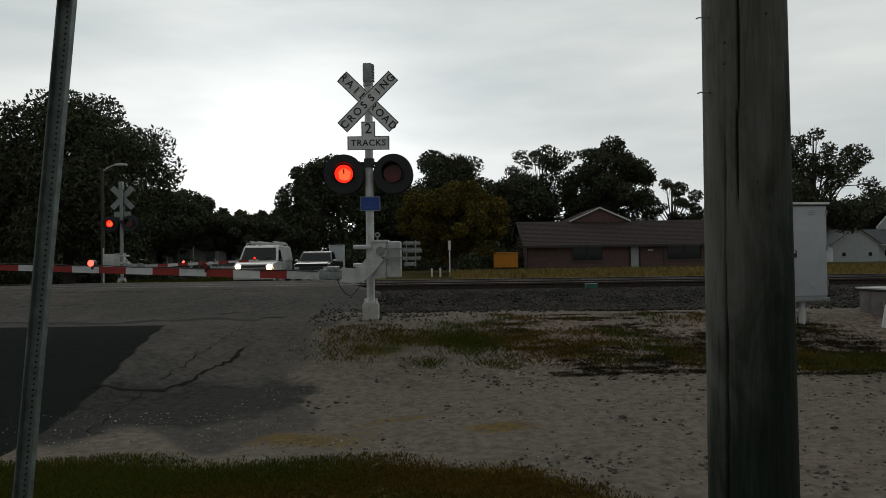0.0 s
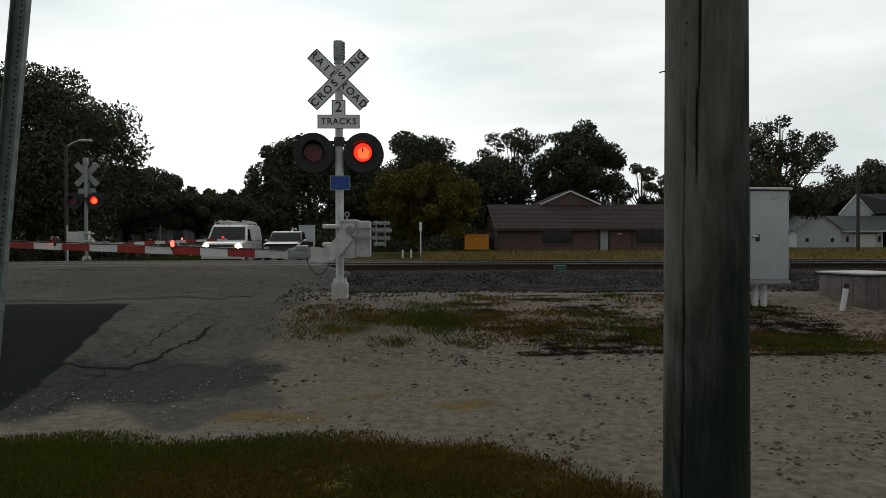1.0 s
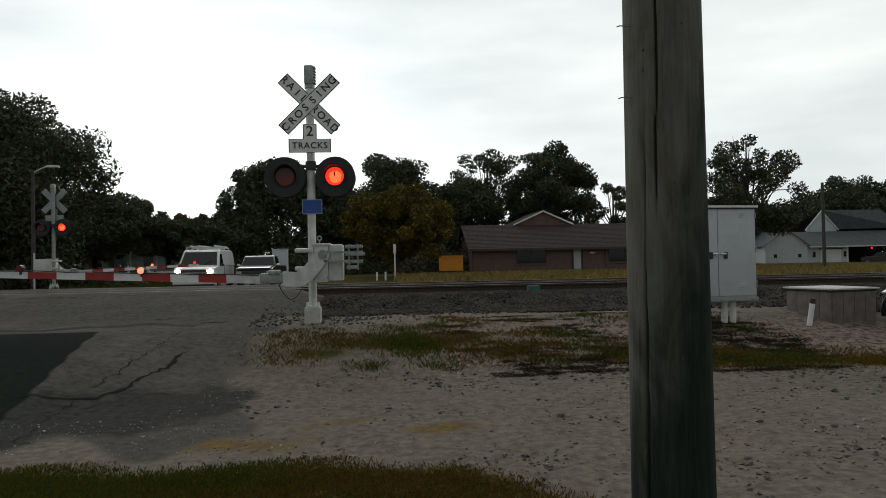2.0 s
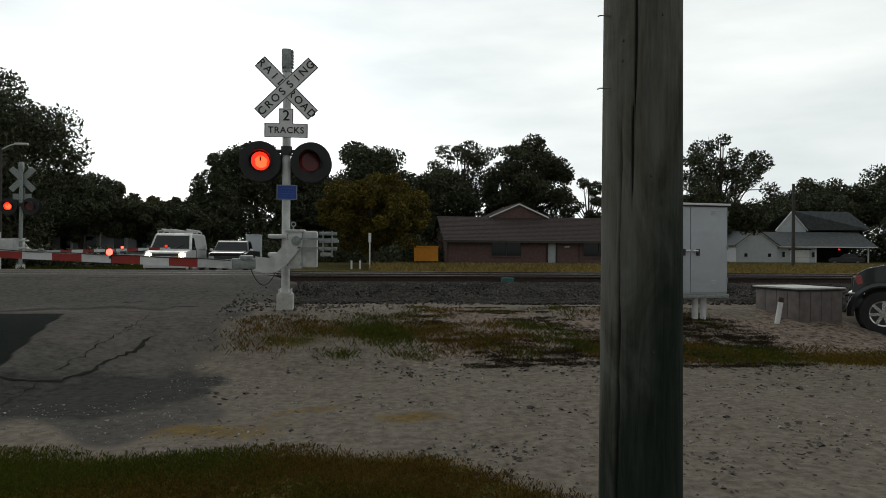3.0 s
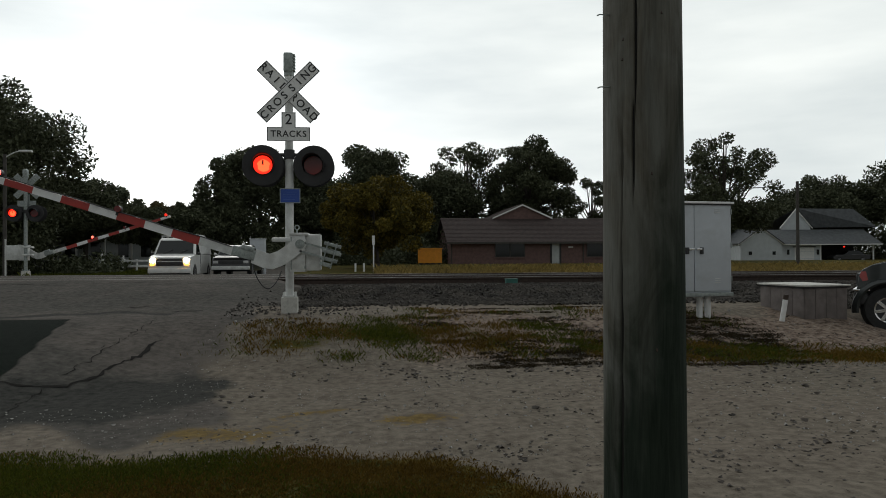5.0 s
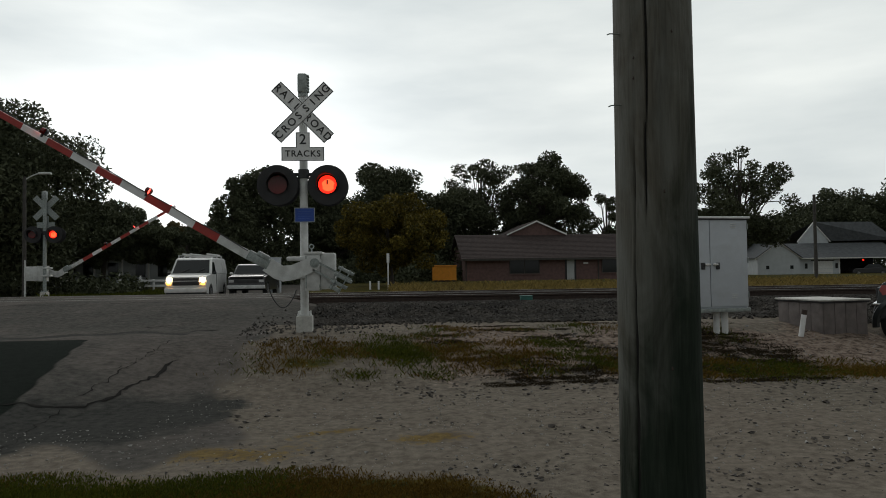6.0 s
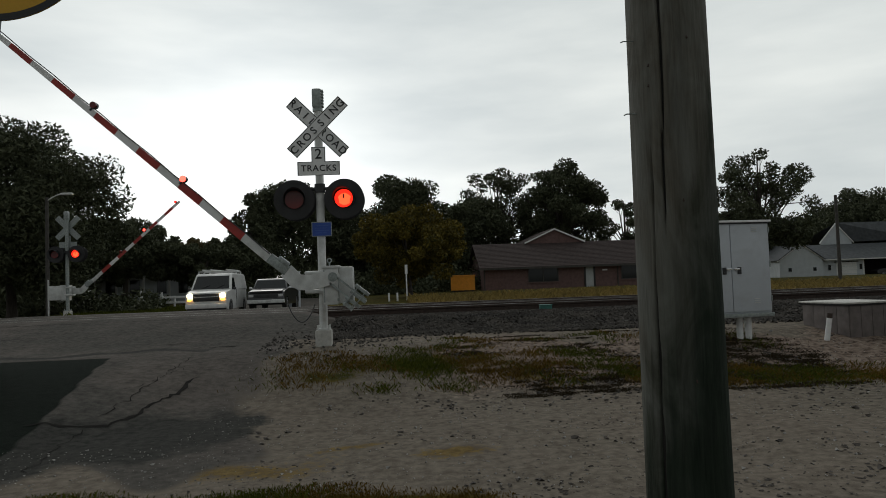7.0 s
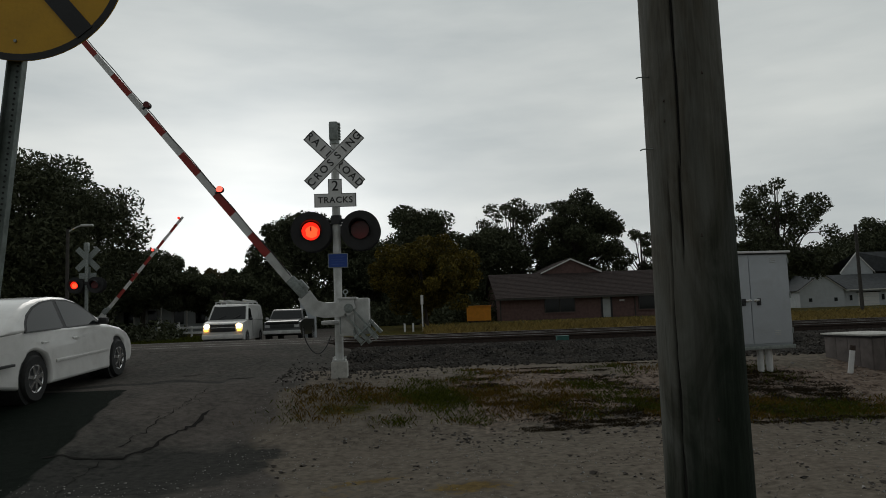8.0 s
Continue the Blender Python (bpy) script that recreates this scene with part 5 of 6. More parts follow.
# ---- houses beyond the tracks ----
def ranch_house():
    g = gz(18, 64)
    h = thing("brick_house", pose(7.45, 64.0, g, 0, 0, 1), "long low brick house with a brown shingle roof", "house")
    L, D, E, R, o = 24.0, 9.0, 2.25, 4.35, 0.55
    bm = box(B(), (0, 0, -0.3), (L, D, E))
    for x0, x1 in ((0, 0.25), (L - 0.25, L)):
        q = [(x0, 0, E), (x0, D, E), (x0, D / 2, R - 0.12), (x1, 0, E), (x1, D, E), (x1, D / 2, R - 0.12)]
        v = [bm.verts.new(c) for c in q]
        for f in ((0, 1, 2), (5, 4, 3), (0, 2, 5, 3), (1, 4, 5, 2)):
            bm.faces.new([v[i] for i in f])
    bmesh.ops.recalc_face_normals(bm, faces=bm.faces)
    part("wall", bm, M_BRICK, h, "dusty red brick wall", None)
    k = (R - E) / (D / 2)
    for sg in (1, -1):
        y0, y1 = (-o, D / 2) if sg > 0 else (D + o, D / 2)
        bm = B()
        lo = [(-0.4, y0, E - k * o), (L + 0.4, y0, E - k * o), (L + 0.4, y1, R), (-0.4, y1, R)]
        v = [bm.verts.new(c) for c in lo] + [bm.verts.new((x, y, z - 0.12)) for x, y, z in lo]
        for f in ((0, 1, 2, 3), (7, 6, 5, 4), (0, 4, 5, 1), (1, 5, 6, 2), (2, 6, 7, 3), (3, 7, 4, 0)):
            bm.faces.new([v[i] for i in f])
        bmesh.ops.recalc_face_normals(bm, faces=bm.faces)
        roof = part("roof", bm, M_ROOF, h, "brown shingle roof slope", None)
        if sg > 0:
            # the courses of shingles step up the slope
            for i in range(1, 18):
                t = i / 18
                y, z = y0 + (y1 - y0) * t, E - k * o + (R - E + k * o) * t
                part("shingle_course", box(B(), (-0.41, y - 0.012, z - 0.004), (L + 0.41, y + 0.02, z + 0.013)), M_ROOF, roof, "", None)
    part("fascia", box(B(), (-0.42, -o - 0.03, E - k * o - 0.2), (L + 0.42, -o - 0.002, E - k * o - 0.03)), M_DARKPOLE, h, "dark fascia board", None)
    part("soffit", box(B(), (-0.38, -o, E - k * o - 0.16), (L + 0.38, 0.0, E - k * o - 0.13)), M_DARKPOLE, h, "", None)
    # a taller cross wing whose gable shows over the ridge
    mx, hw, ga, gb, fy = 7.58, 2.75, 4.42, 5.6, D / 2 - 0.15
    bm = prism(B(), [(mx - hw, 3.6), (mx + hw, 3.6), (mx + hw, ga), (mx, gb), (mx - hw, ga)], fy, D + 4)
    wing = part("cross_wing", bm, M_BRICK, h, "brick cross wing with a white trimmed gable", None)
    for x0 in (mx - hw - 0.2, mx + hw + 0.2):
        part("gable_trim", prism(B(), [(x0, ga - 0.02), (mx, gb + 0.1), (mx, gb - 0.05), (x0, ga - 0.17)], fy - 0.22, fy - 0.14), M_TRIM, wing, "white barge board", None)
        part("gable_roof", prism(B(), [(x0, ga + 0.01), (mx, gb + 0.14), (mx, gb + 0.05), (x0, ga - 0.07)], fy - 0.13, D + 4.2), M_ROOF, wing, "", None)
    for x0, x1, z0, z1 in ((4.05, 6.75, 0.62, 1.95), (12.6, 15.6, 0.62, 1.95), (19.5, 21.5, 0.7, 1.95)):
        wd = part("window", box(B(), (x0, -0.02, z0), (x1, 0.02, z1)), M_GLASS, h, "dark window", None)
        for q in (0, 1, 2):
            x = x0 + (x1 - x0) * q / 2
            part("frame", box(B(), (x - 0.04, -0.06, z0), (x + 0.04, -0.022, z1)), M_DARKPOLE, wd, "", None)
        for z in (z0, z1):
            part("frame", box(B(), (x0 - 0.04, -0.058, z - 0.03), (x1 + 0.04, -0.024, z + 0.03)), M_DARKPOLE, wd, "", None)
        part("sill", box(B(), (x0 - 0.1, -0.1, z0 - 0.12), (x1 + 0.1, 0.0, z0 - 0.032)), M_BRICK, wd, "", None)
    d = part("door", box(B(), (9.3, -0.05, 0.0), (10.0, 0.03, 2.0)), mat("pale_grey_door", (0.4, 0.42, 0.42), 0.6, var=0.1, scale=3), h, "pale grey storm door", None)
    for x in (9.22, 10.08):
        part("door_frame", box(B(), (x - 0.075, -0.09, 0), (x + 0.075, 0.02, 2.1)), M_BLACK, d, "black door jamb", None)
    part("plaque", box(B(), (10.85, -0.03, 1.42), (11.3, 0.02, 1.55)), M_TRIM, h, "small pale wall plaque", None)
    for x in (0.02, 12.2, 18.5):
        part("downpipe", box(B(), (x, -0.09, 0), (x + 0.09, -0.002, E - 0.25)), M_DARKPOLE, h, "", None)
    part("end_vent", box(B(), (-0.03, 2.6, 0.6), (0.0, 3.4, 1.9)), M_DARKOPEN, h, "dark narrow end window", None)


def grey_house():
    g = 0.3
    h = thing("grey_house", pose(45.6, 79.3, g, 0, 0, -9), "pale grey sided house with garage, carport and grey roof", "house")
    # gabled wing to the left
    bm = prism(B(), [(-2.4, -0.3), (2.3, -0.3), (2.3, 2.35), (0, 3.95), (-2.4, 2.35)], 0, 9)
    w = part("wing_wall", bm, M_SIDING, h, "pale grey gable wall", None)
    for x in (-2.65, 2.55):
        part("barge_board", prism(B(), [(x, 2.2), (0, 4.08), (0, 3.9), (x, 2.02)], -0.12, 0.0), M_TRIM, w, "white barge board", None)
        part("wing_roof", prism(B(), [(x, 2.24), (0, 4.16), (0, 4.09), (x, 2.14)], -0.25, 9.2), M_ROOFGREY, w, "", None)
    for x in (-1.3, 1.4):
        part("window", box(B(), (x - 0.15, -0.03, 0.9), (x + 0.2, 0.02, 1.3)), M_GLASS, w, "", None)
    # long garage part
    part("garage_wall", box(B(), (2.3, 0.8, -0.3), (7.0, 8, 2.2)), M_SIDING, h, "pale grey garage wall", None)
    gd = part("garage_door", box(B(), (4.1, 0.74, 0), (6.3, 0.8, 1.75)), M_TRIM, h, "white garage door", None)
    for k in range(3):
        part("groove", box(B(), (4.1, 0.733, 0.42 * (k + 1)), (6.3, 0.739, 0.42 * (k + 1) + 0.03)), M_SIDING, gd, "", None)
    for x in (3.35, 6.75):
        part("garage_window", box(B(), (x - 0.12, 0.7, 0.9), (x + 0.12, 0.8, 1.5)), M_DARKOPEN, h, "dark narrow window beside the garage door", None)
    part("garage_lintel", box(B(), (3.9, 0.72, 1.75), (6.5, 0.8, 1.87)), M_DARKPOLE, h, "", None)
    part("gutter", box(B(), (2.6, 0.12, 2.02), (13.8, 0.2, 2.14)), M_TRIM, h, "pale gutter", None)
    # the shade under the carport roof is put into this wall's colour
    part("carport_back", box(B(), (7.0, 5.5, -0.3), (13.2, 8, 2.2)), M_DARKOPEN, h, "carport back wall coloured near-black for its shade", None)
    for x in (7.0, 13.0):
        part("carport_post", box(B(), (x, 0.8, -0.3), (x + 0.15, 0.95, 2.2)), M_TRIM, h, "", None)
    bm = B()
    v = [bm.verts.new(p) for p in ((1.5, 0.2, 2.15), (13.8, 0.2, 2.15), (13.8, 4.5, 3.95), (1.5, 4.5, 3.95), (13.8, 9, 2.15), (1.5, 9, 2.15))]
    for f in ((0, 1, 2, 3), (3, 2, 4, 5), (1, 4, 2), (0, 3, 5), (0, 5, 4, 1)):
        bm.faces.new([v[i] for i in f])
    bmesh.ops.recalc_face_normals(bm, faces=bm.faces)
    part("roof", bm, M_ROOFGREY, h, "grey shingle roof", None)
    part("porch_lamp", box(B(), (9.8, 1.0, 1.75), (9.95, 1.1, 1.9)), M_LENSON, h, "small lit reddish porch lamp", None)
    # upper storey behind
    bm = prism(B(), [(4.3, 2), (7.8, 2), (7.8, 4.35), (6.05, 6.4), (4.3, 4.35)], 5.0, 5.2)
    up = part("upper_gable", bm, M_SIDING, h, "", None)
    for x in (4.1, 8.0):
        part("barge_board", prism(B(), [(x, 4.22), (6.05, 6.55), (6.05, 6.38), (x, 4.05)], 4.88, 5.0), M_TRIM, up, "", None)
    bm = B()
    v = [bm.verts.new(p) for p in ((6.05, 4.9, 6.56), (13.2, 5.6, 6.5), (15.2, 4.0, 4.2), (8.1, 4.8, 4.2), (15.2, 12, 4.2), (4.0, 12, 4.2))]
    for f in ((0, 1, 2, 3), (0, 5, 4, 1), (1, 4, 2)):
        bm.faces.new([v[i] for i in f])
    part("upper_roof", bm, M_ROOFGREY, h, "", None)
    for cx, cy, turn, paint, label in ((54.5, 78.8, 170, M_SUVDARK, "dark car parked in the carport of the grey house"), (47.6, 88.5, 15, M_CARWHITE, "white car parked behind the grey house's gable")):
        car = thing("parked_car", pose(cx, cy, g, 0, 0, turn), label, "car")
        low = [(-3.4, 0.3), (-3.5, 0.85), (-2.0, 0.92), (0.3, 0.85), (0.7, 0.6), (0.65, 0.3)]
        across("body", low, 0.85, paint, car, 0.05)
        across("cabin", [(-2.9, 0.9), (-2.3, 1.35), (-1.2, 1.35), (-0.5, 0.88)], 0.78, M_GLASS, car, 0.04, "", 0.9, 0.3)
        for x in (0, -2.6):
            for sd in (-1, 1):
                wheel(car, x, sd * 0.75, 0.31, 5, 0.2, M_RIM)


ranch_house()
grey_house()


# ---- things on the far side ----
def far_things():
    g = gz(5.3, 61.8)
    d = thing("orange_skip", pose(5.35, 61.6, g, 0, 0, -4), "orange steel waste container beside the brick house", "container")
    part("shell", prism(B(), [(-1.0, 0.15), (1.0, 0.15), (1.02, 1.35), (-1.02, 1.35)], -0.7, 0.7), M_ORANGE, d, "", None)
    for x in (-0.98, -0.5, 0, 0.5, 0.98):
        part("rib", box(B(), (x - 0.04, -0.76, 0.12), (x + 0.04, -0.7, 1.38)), M_ORANGE, d, "", None)
    part("rim", box(B(), (-1.07, -0.78, 1.35), (1.07, 0.75, 1.43), bevel=0.01), M_ORANGE, d)
    part("skid", box(B(), (-0.9, -0.6, 0.0), (0.9, 0.6, 0.15)), M_PLASTIC, d)
    p = thing("marker_post", pose(0.42, 46.5, gz(0.42, 46.5)), "thin white marker post in dry grass", "post")
    part("post", box(B(), (-0.045, -0.03, -0.2), (0.045, 0.03, 2.35), bevel=0.01), M_WHITE, p)
    part("post_cap", box(B(), (-0.09, -0.04, 1.75), (0.09, -0.03, 2.35)), M_WHITE, p, "narrow white marker plate", None)
    for x in (-0.75, -0.2):
        q = thing("short_post", pose(x, 47, gz(x, 47)), "short white post by the roadside", "post", "roadside posts")
        part("post", box(B(), (-0.06, -0.06, -0.2), (0.06, 0.06, 0.55), bevel=0.01), M_WHITE, q)
    u = thing("utility_pole", pose(34.95, 55.3, gz(35, 55)), "dark wooden utility pole in front of the grey house", "utility pole")
    part("shaft", rod(B(), (0, 0, -0.3), (0, 0, 6.75), 0.15, 0.11, 14), M_DARKPOLE, u)
    part("crown_bolt", rod(B(), (-0.16, 0, 6.3), (0.16, 0, 6.3), 0.015, seg=8), M_GALV, u)
    l = thing("street_lamp", pose(-15.84, 33.45, gz(-15.84, 33.45)), "street lamp on a dark pole before the big tree", "street lamp")
    part("pole", rod(B(), (0, 0, -0.3), (0, 0, 5.75), 0.09, 0.07, 12), M_DARKPOLE, l)
    bm = B()
    pts = [Vector((0.75 * t, 0, 5.6 + 0.3 * math.sin(t * math.pi / 2))) for t in np.linspace(0, 1, 8)]
    for a, b2 in zip(pts, pts[1:]):
        rod(bm, a, b2, 0.03, seg=8)
    part("arm", bm, M_ALU, l, "curved pale lamp arm")
    part("luminaire", box(B(), (0.6, -0.1, 5.84), (1.15, 0.1, 5.94), bevel=0.04), M_ALU, l)
    # low white house front and fence glimpsed under the left trees
    c = thing("white_cottage", pose(-21.5, 62.0, gz(-21, 62)), "white cottage glimpsed beneath dark trees", "house")
    part("wall", box(B(), (-4, 0, -0.3), (4.5, 6, 2.5)), M_SIDING, c, "", None)
    part("roof", prism(B(), [(-4.5, 2.45), (5, 2.45), (4.0, 3.1), (-3.5, 3.1)], -0.5, 6.5), M_ROOF, c, "", None)
    for x in (-2.8, -0.8, 1.4, 3.2):
        part("window", box(B(), (x - 0.4, -0.03, 0.8), (x + 0.4, 0.02, 2.0)), M_GLASS, c, "", None)
    for i, x in enumerate((-3.6, -1.9, 0.3, 2.4, 4.2)):
        part("porch_post", box(B(), (x - 0.06, -1.2, -0.3), (x + 0.06, -1.08, 2.45)), M_TRIM, c, "", None)
    for i, (x, y) in enumerate(((-15.6, 33.0), (-12.8, 47.0), (-11.9, 42.0))):
        q = thing("roadside_post", pose(x, y, gz(x, y)), "slim pale post at the road's edge", "post", "roadside posts")
        part("post", rod(B(), (0, 0, -0.2), (0, 0, (2.0, 1.6, 1.0)[i]), 0.035, seg=8), M_ALU, q)

    for x, y, hgt in ((-16.6, 47.5, 0.95), (-15.9, 49.0, 1.1), (-13.6, 49.5, 1.0), (-17.6, 50.0, 1.2)):
        q = thing("roadside_post", pose(x, y, gz(x, y)), "short white post beside the far road", "post", "roadside posts")
        part("post", box(B(), (-0.06, -0.06, -0.2), (0.06, 0.06, hgt), bevel=0.012), M_WHITE, q)
    f = thing("white_fence", pose(-14.7, 47.9, gz(-14.7, 47.9)), "short white board fence beside the far road", "fence")
    for x in (-0.75, 0.0, 0.75):
        part("post", box(B(), (x - 0.05, -0.05, -0.2), (x + 0.05, 0.05, 0.85), bevel=0.01), M_WHITE, f)
    for z in (0.35, 0.68):
        part("board", box(B(), (-0.85, -0.075, z), (0.85, -0.05, z + 0.14), bevel=0.005), M_WHITE, f)


far_things()


# ---- trees ----
def leaf_mesh(name, centres, size, rs, material, flat=0.0):
    """Small folded leaves or leaf sprays, one island each, at the given centres."""
    n = len(centres)
    d = rs.normal(0, 1, (n, 3))
    d /= np.linalg.norm(d, axis=1)[:, None]
    d[:, 2] *= 1 - flat
    u = np.cross(d, rs.normal(0, 1, (n, 3)))
    u /= np.linalg.norm(u, axis=1)[:, None]
    v = np.cross(d, u)
    sz = size * rs.uniform(0.5, 1.3, (n, 1))
    a = centres - u * sz
    b = centres + v * sz * 0.45 + d * sz * 0.18
    c = centres + u * sz
    e = centres - v * sz * 0.45 + d * sz * 0.18
    verts = np.stack([a, b, c, e], 1).reshape(-1, 3)
    i = np.arange(n) * 4
    faces = np.concatenate([np.stack([i, i + 1, i + 2], 1), np.stack([i, i + 2, i + 3], 1)])
    return raw(name, verts.tolist(), faces.tolist(), material)


def tree(name, x, y, height, width, material, leaves, leaf, seed, label, clear=0.18, airy=0.0, clumps=40, shape="round", squash=1.0):
    """A tapered trunk with limbs, and a crown of clumps of small leaves."""
    rs = np.random.RandomState(seed)
    width, clumps = width * 1.1, int(clumps * (1.25 if airy else 2.2))
    t = thing(name, pose(x, y, gz(x, y), 0, 0, 0), label, "tree")
    base, W = height * clear, width / 2
    mid = (base + height) / 2
    half = (height - base) / 2
    cs, rr = [], []
    while len(cs) < clumps:
        p = rs.uniform(-1, 1, 3)
        r = np.linalg.norm(p)
        if r > 1 or (r < 0.45 and rs.rand() < 0.7):
            continue
        if shape == "cone":
            k = (p[2] + 1) / 2
            if math.hypot(p[0], p[1]) > 1.05 * (1 - k) + 0.12:
                continue
        elif p[2] < -0.3 and math.hypot(p[0], p[1]) > 0.85:
            continue
        size = rs.uniform(0.1, 0.26) * (0.8 if airy else 1.0)
        q = p * (1 - 0.45 * size)
        cs.append((q[0] * W, q[1] * W * squash, mid + q[2] * half))
        rr.append(size * min(W, half) * (1.15 if shape != "cone" else 0.8))
    cs, rr = np.array(cs), np.array(rr)
    # trunk and limbs reaching for the clumps
    bm = B()
    tr = 0.022 * height + 0.07
    top = Vector((0.2 * rs.normal(), 0.2 * rs.normal(), base + 0.45 * (height - base)))
    rod(bm, (0, 0, -0.3), (0, 0, base * 0.6), tr * 1.15, tr * 0.9, 12)
    rod(bm, (0, 0, base * 0.6), top, tr * 0.9, tr * 0.5, 12)
    rod(bm, top, (top.x * 1.5, top.y * 1.5, height * 0.93), tr * 0.5, tr * 0.12, 8)
    part("trunk", bm, M_BARK, t, "dark tapered trunk")
    bm = B()
    for c in cs[rs.permutation(len(cs))[:(clumps if airy else 16)]]:
        f = rs.uniform(0.25, 0.9)
        s0 = Vector((0, 0, base * 0.7)).lerp(top, f)
        c = Vector(c)
        kink = s0.lerp(c, 0.5) + Vector((0, 0, 0.06 * height * rs.uniform(-0.3, 1)))
        rod(bm, s0, kink, tr * 0.3, tr * 0.18, 6)
        rod(bm, kink, c, tr * 0.18, tr * 0.05, 5)
        if airy:
            for _ in range(3):
                rod(bm, kink.lerp(c, rs.uniform(0.2, 0.9)), c + Vector(rs.normal(0, 1, 3)) * 0.1 * W, tr * 0.07, tr * 0.03, 4)
    part("bough", bm, M_BARK, t, "branching boughs")
    leaves, leaf = int(leaves * 2.6), leaf * 0.66
    k = rs.choice(len(cs), leaves, p=rr ** 2 / (rr ** 2).sum())
    dirn = rs.normal(0, 1, (leaves, 3))
    dirn /= np.linalg.norm(dirn, axis=1)[:, None]
    rad = rr[k] * np.cbrt(rs.uniform(0.05, 1.9, leaves))
    pts = cs[k] + dirn * rad[:, None] * np.array([1, 1, 0.8])
    cr = new("crown", leaf_mesh("crown", pts, leaf, rs, material))
    cr.parent = t
    return t


tree("oak_tree", -21.1, 40.5, 10.8, 10.6, M_LEAF, 30000, 0.2, 1, "large dark broadleaf tree behind the far crossing signal", 0.08, clumps=75)
tree("broadleaf_tree", -30.5, 50.0, 10.0, 11.0, M_LEAF, 12000, 0.28, 21, "dark broadleaf tree beside the large one", 0.08, clumps=50)
tree("roadside_tree", -27.5, 74.0, 8.4, 9.5, M_LEAF, 9000, 0.3, 2, "dark broadleaf tree lining the road", 0.1)
tree("roadside_tree", -31.8, 88.7, 9.3, 10.0, M_LEAF, 8000, 0.34, 3, "dark broadleaf tree lining the road further off", 0.1)
tree("turning_tree", -28.7, 98.5, 8.6, 11.0, M_LEAFDUN, 8000, 0.36, 4, "brownish autumn tree at the end of the road", 0.1)
tree("roadside_tree", -22.6, 104.0, 8.6, 10.0, M_LEAFDUN, 7000, 0.38, 22, "brownish tree far down the road", 0.1)
tree("spruce_tree", -12.7, 62.5, 9.6, 5.6, M_LEAF, 11000, 0.24, 5, "dark ragged conifer by the road", 0.06, clumps=90, shape="cone")
tree("broadleaf_tree", -9.6, 66.5, 10.7, 8.2, M_LEAF, 11000, 0.28, 6, "dark broadleaf tree beside the conifer", 0.08)
tree("broadleaf_tree", -4.2, 69.0, 9.2, 7.5, M_LEAF, 9000, 0.28, 23, "dark tree in a row behind the crossing", 0.08)
tree("broadleaf_tree", 0.6, 75.4, 12.2, 9.0, M_LEAF, 12000, 0.3, 7, "tall dark broadleaf tree behind the turning one", 0.1)
tree("turning_tree", 0.7, 52.2, 6.8, 7.2, M_LEAFGOLD, 14000, 0.19, 8, "small tree with leaves turning yellow", 0.1)
tree("broadleaf_tree", 7.6, 79.5, 10.4, 9.2, M_LEAF, 9000, 0.3, 9, "dark broadleaf tree behind the orange container", 0.08)
tree("sparse_tree", 11.8, 84.0, 14.5, 9.5, M_LEAF, 4200, 0.34, 10, "sparse feathery tree behind the brick house", 0.12, airy=1, clumps=46)
tree("broadleaf_tree", 18.0, 78.6, 14.3, 8.7, M_LEAF, 11000, 0.3, 11, "tall full tree behind the brick house", 0.12, airy=1, clumps=75)
tree("sparse_tree", 27.4, 85.5, 10.6, 7.0, M_LEAF, 3200, 0.32, 12, "sparse small tree behind the brick house", 0.1, airy=1, clumps=34)
tree("sparse_tree", 37.0, 71.5, 13.8, 9.8, M_LEAF, 5200, 0.3, 13, "open-branched tree with sky between its limbs", 0.14, airy=1, clumps=44)
tree("broadleaf_tree", 46.0, 92.0, 9.6, 11.0, M_LEAF, 9000, 0.36, 24, "dark tree behind the grey house", 0.06)
tree("broadleaf_tree", 66.4, 106.0, 10.8, 11.0, M_LEAF, 8000, 0.4, 14, "dark tree behind the grey house roof", 0.08)
tree("broadleaf_tree", 63.5, 93.0, 12.0, 12.5, M_LEAF, 10000, 0.36, 15, "dark full tree beside the grey house", 0.06)
tree("broadleaf_tree", 73.5, 88.0, 14.2, 14.0, M_LEAF, 12000, 0.36, 16, "large dark tree beside the grey house", 0.05)
tree("broadleaf_tree", 67.0, 77.5, 8.6, 11.5, M_LEAF, 13000, 0.28, 25, "dark low tree in front of the grey house end", 0.05)


tree("roadside_tree", -20.5, 55.0, 6.2, 8.5, M_LEAF, 9000, 0.24, 31, "dark spreading tree over the white cottage", 0.27)
tree("roadside_tree", -15.2, 57.0, 5.1, 7.5, M_LEAF, 8000, 0.24, 32, "dark spreading tree by the far road", 0.25)
tree("broadleaf_tree", -26.0, 60.0, 7.2, 9.0, M_LEAF, 9000, 0.26, 33, "dark broadleaf tree in the row by the road", 0.1)


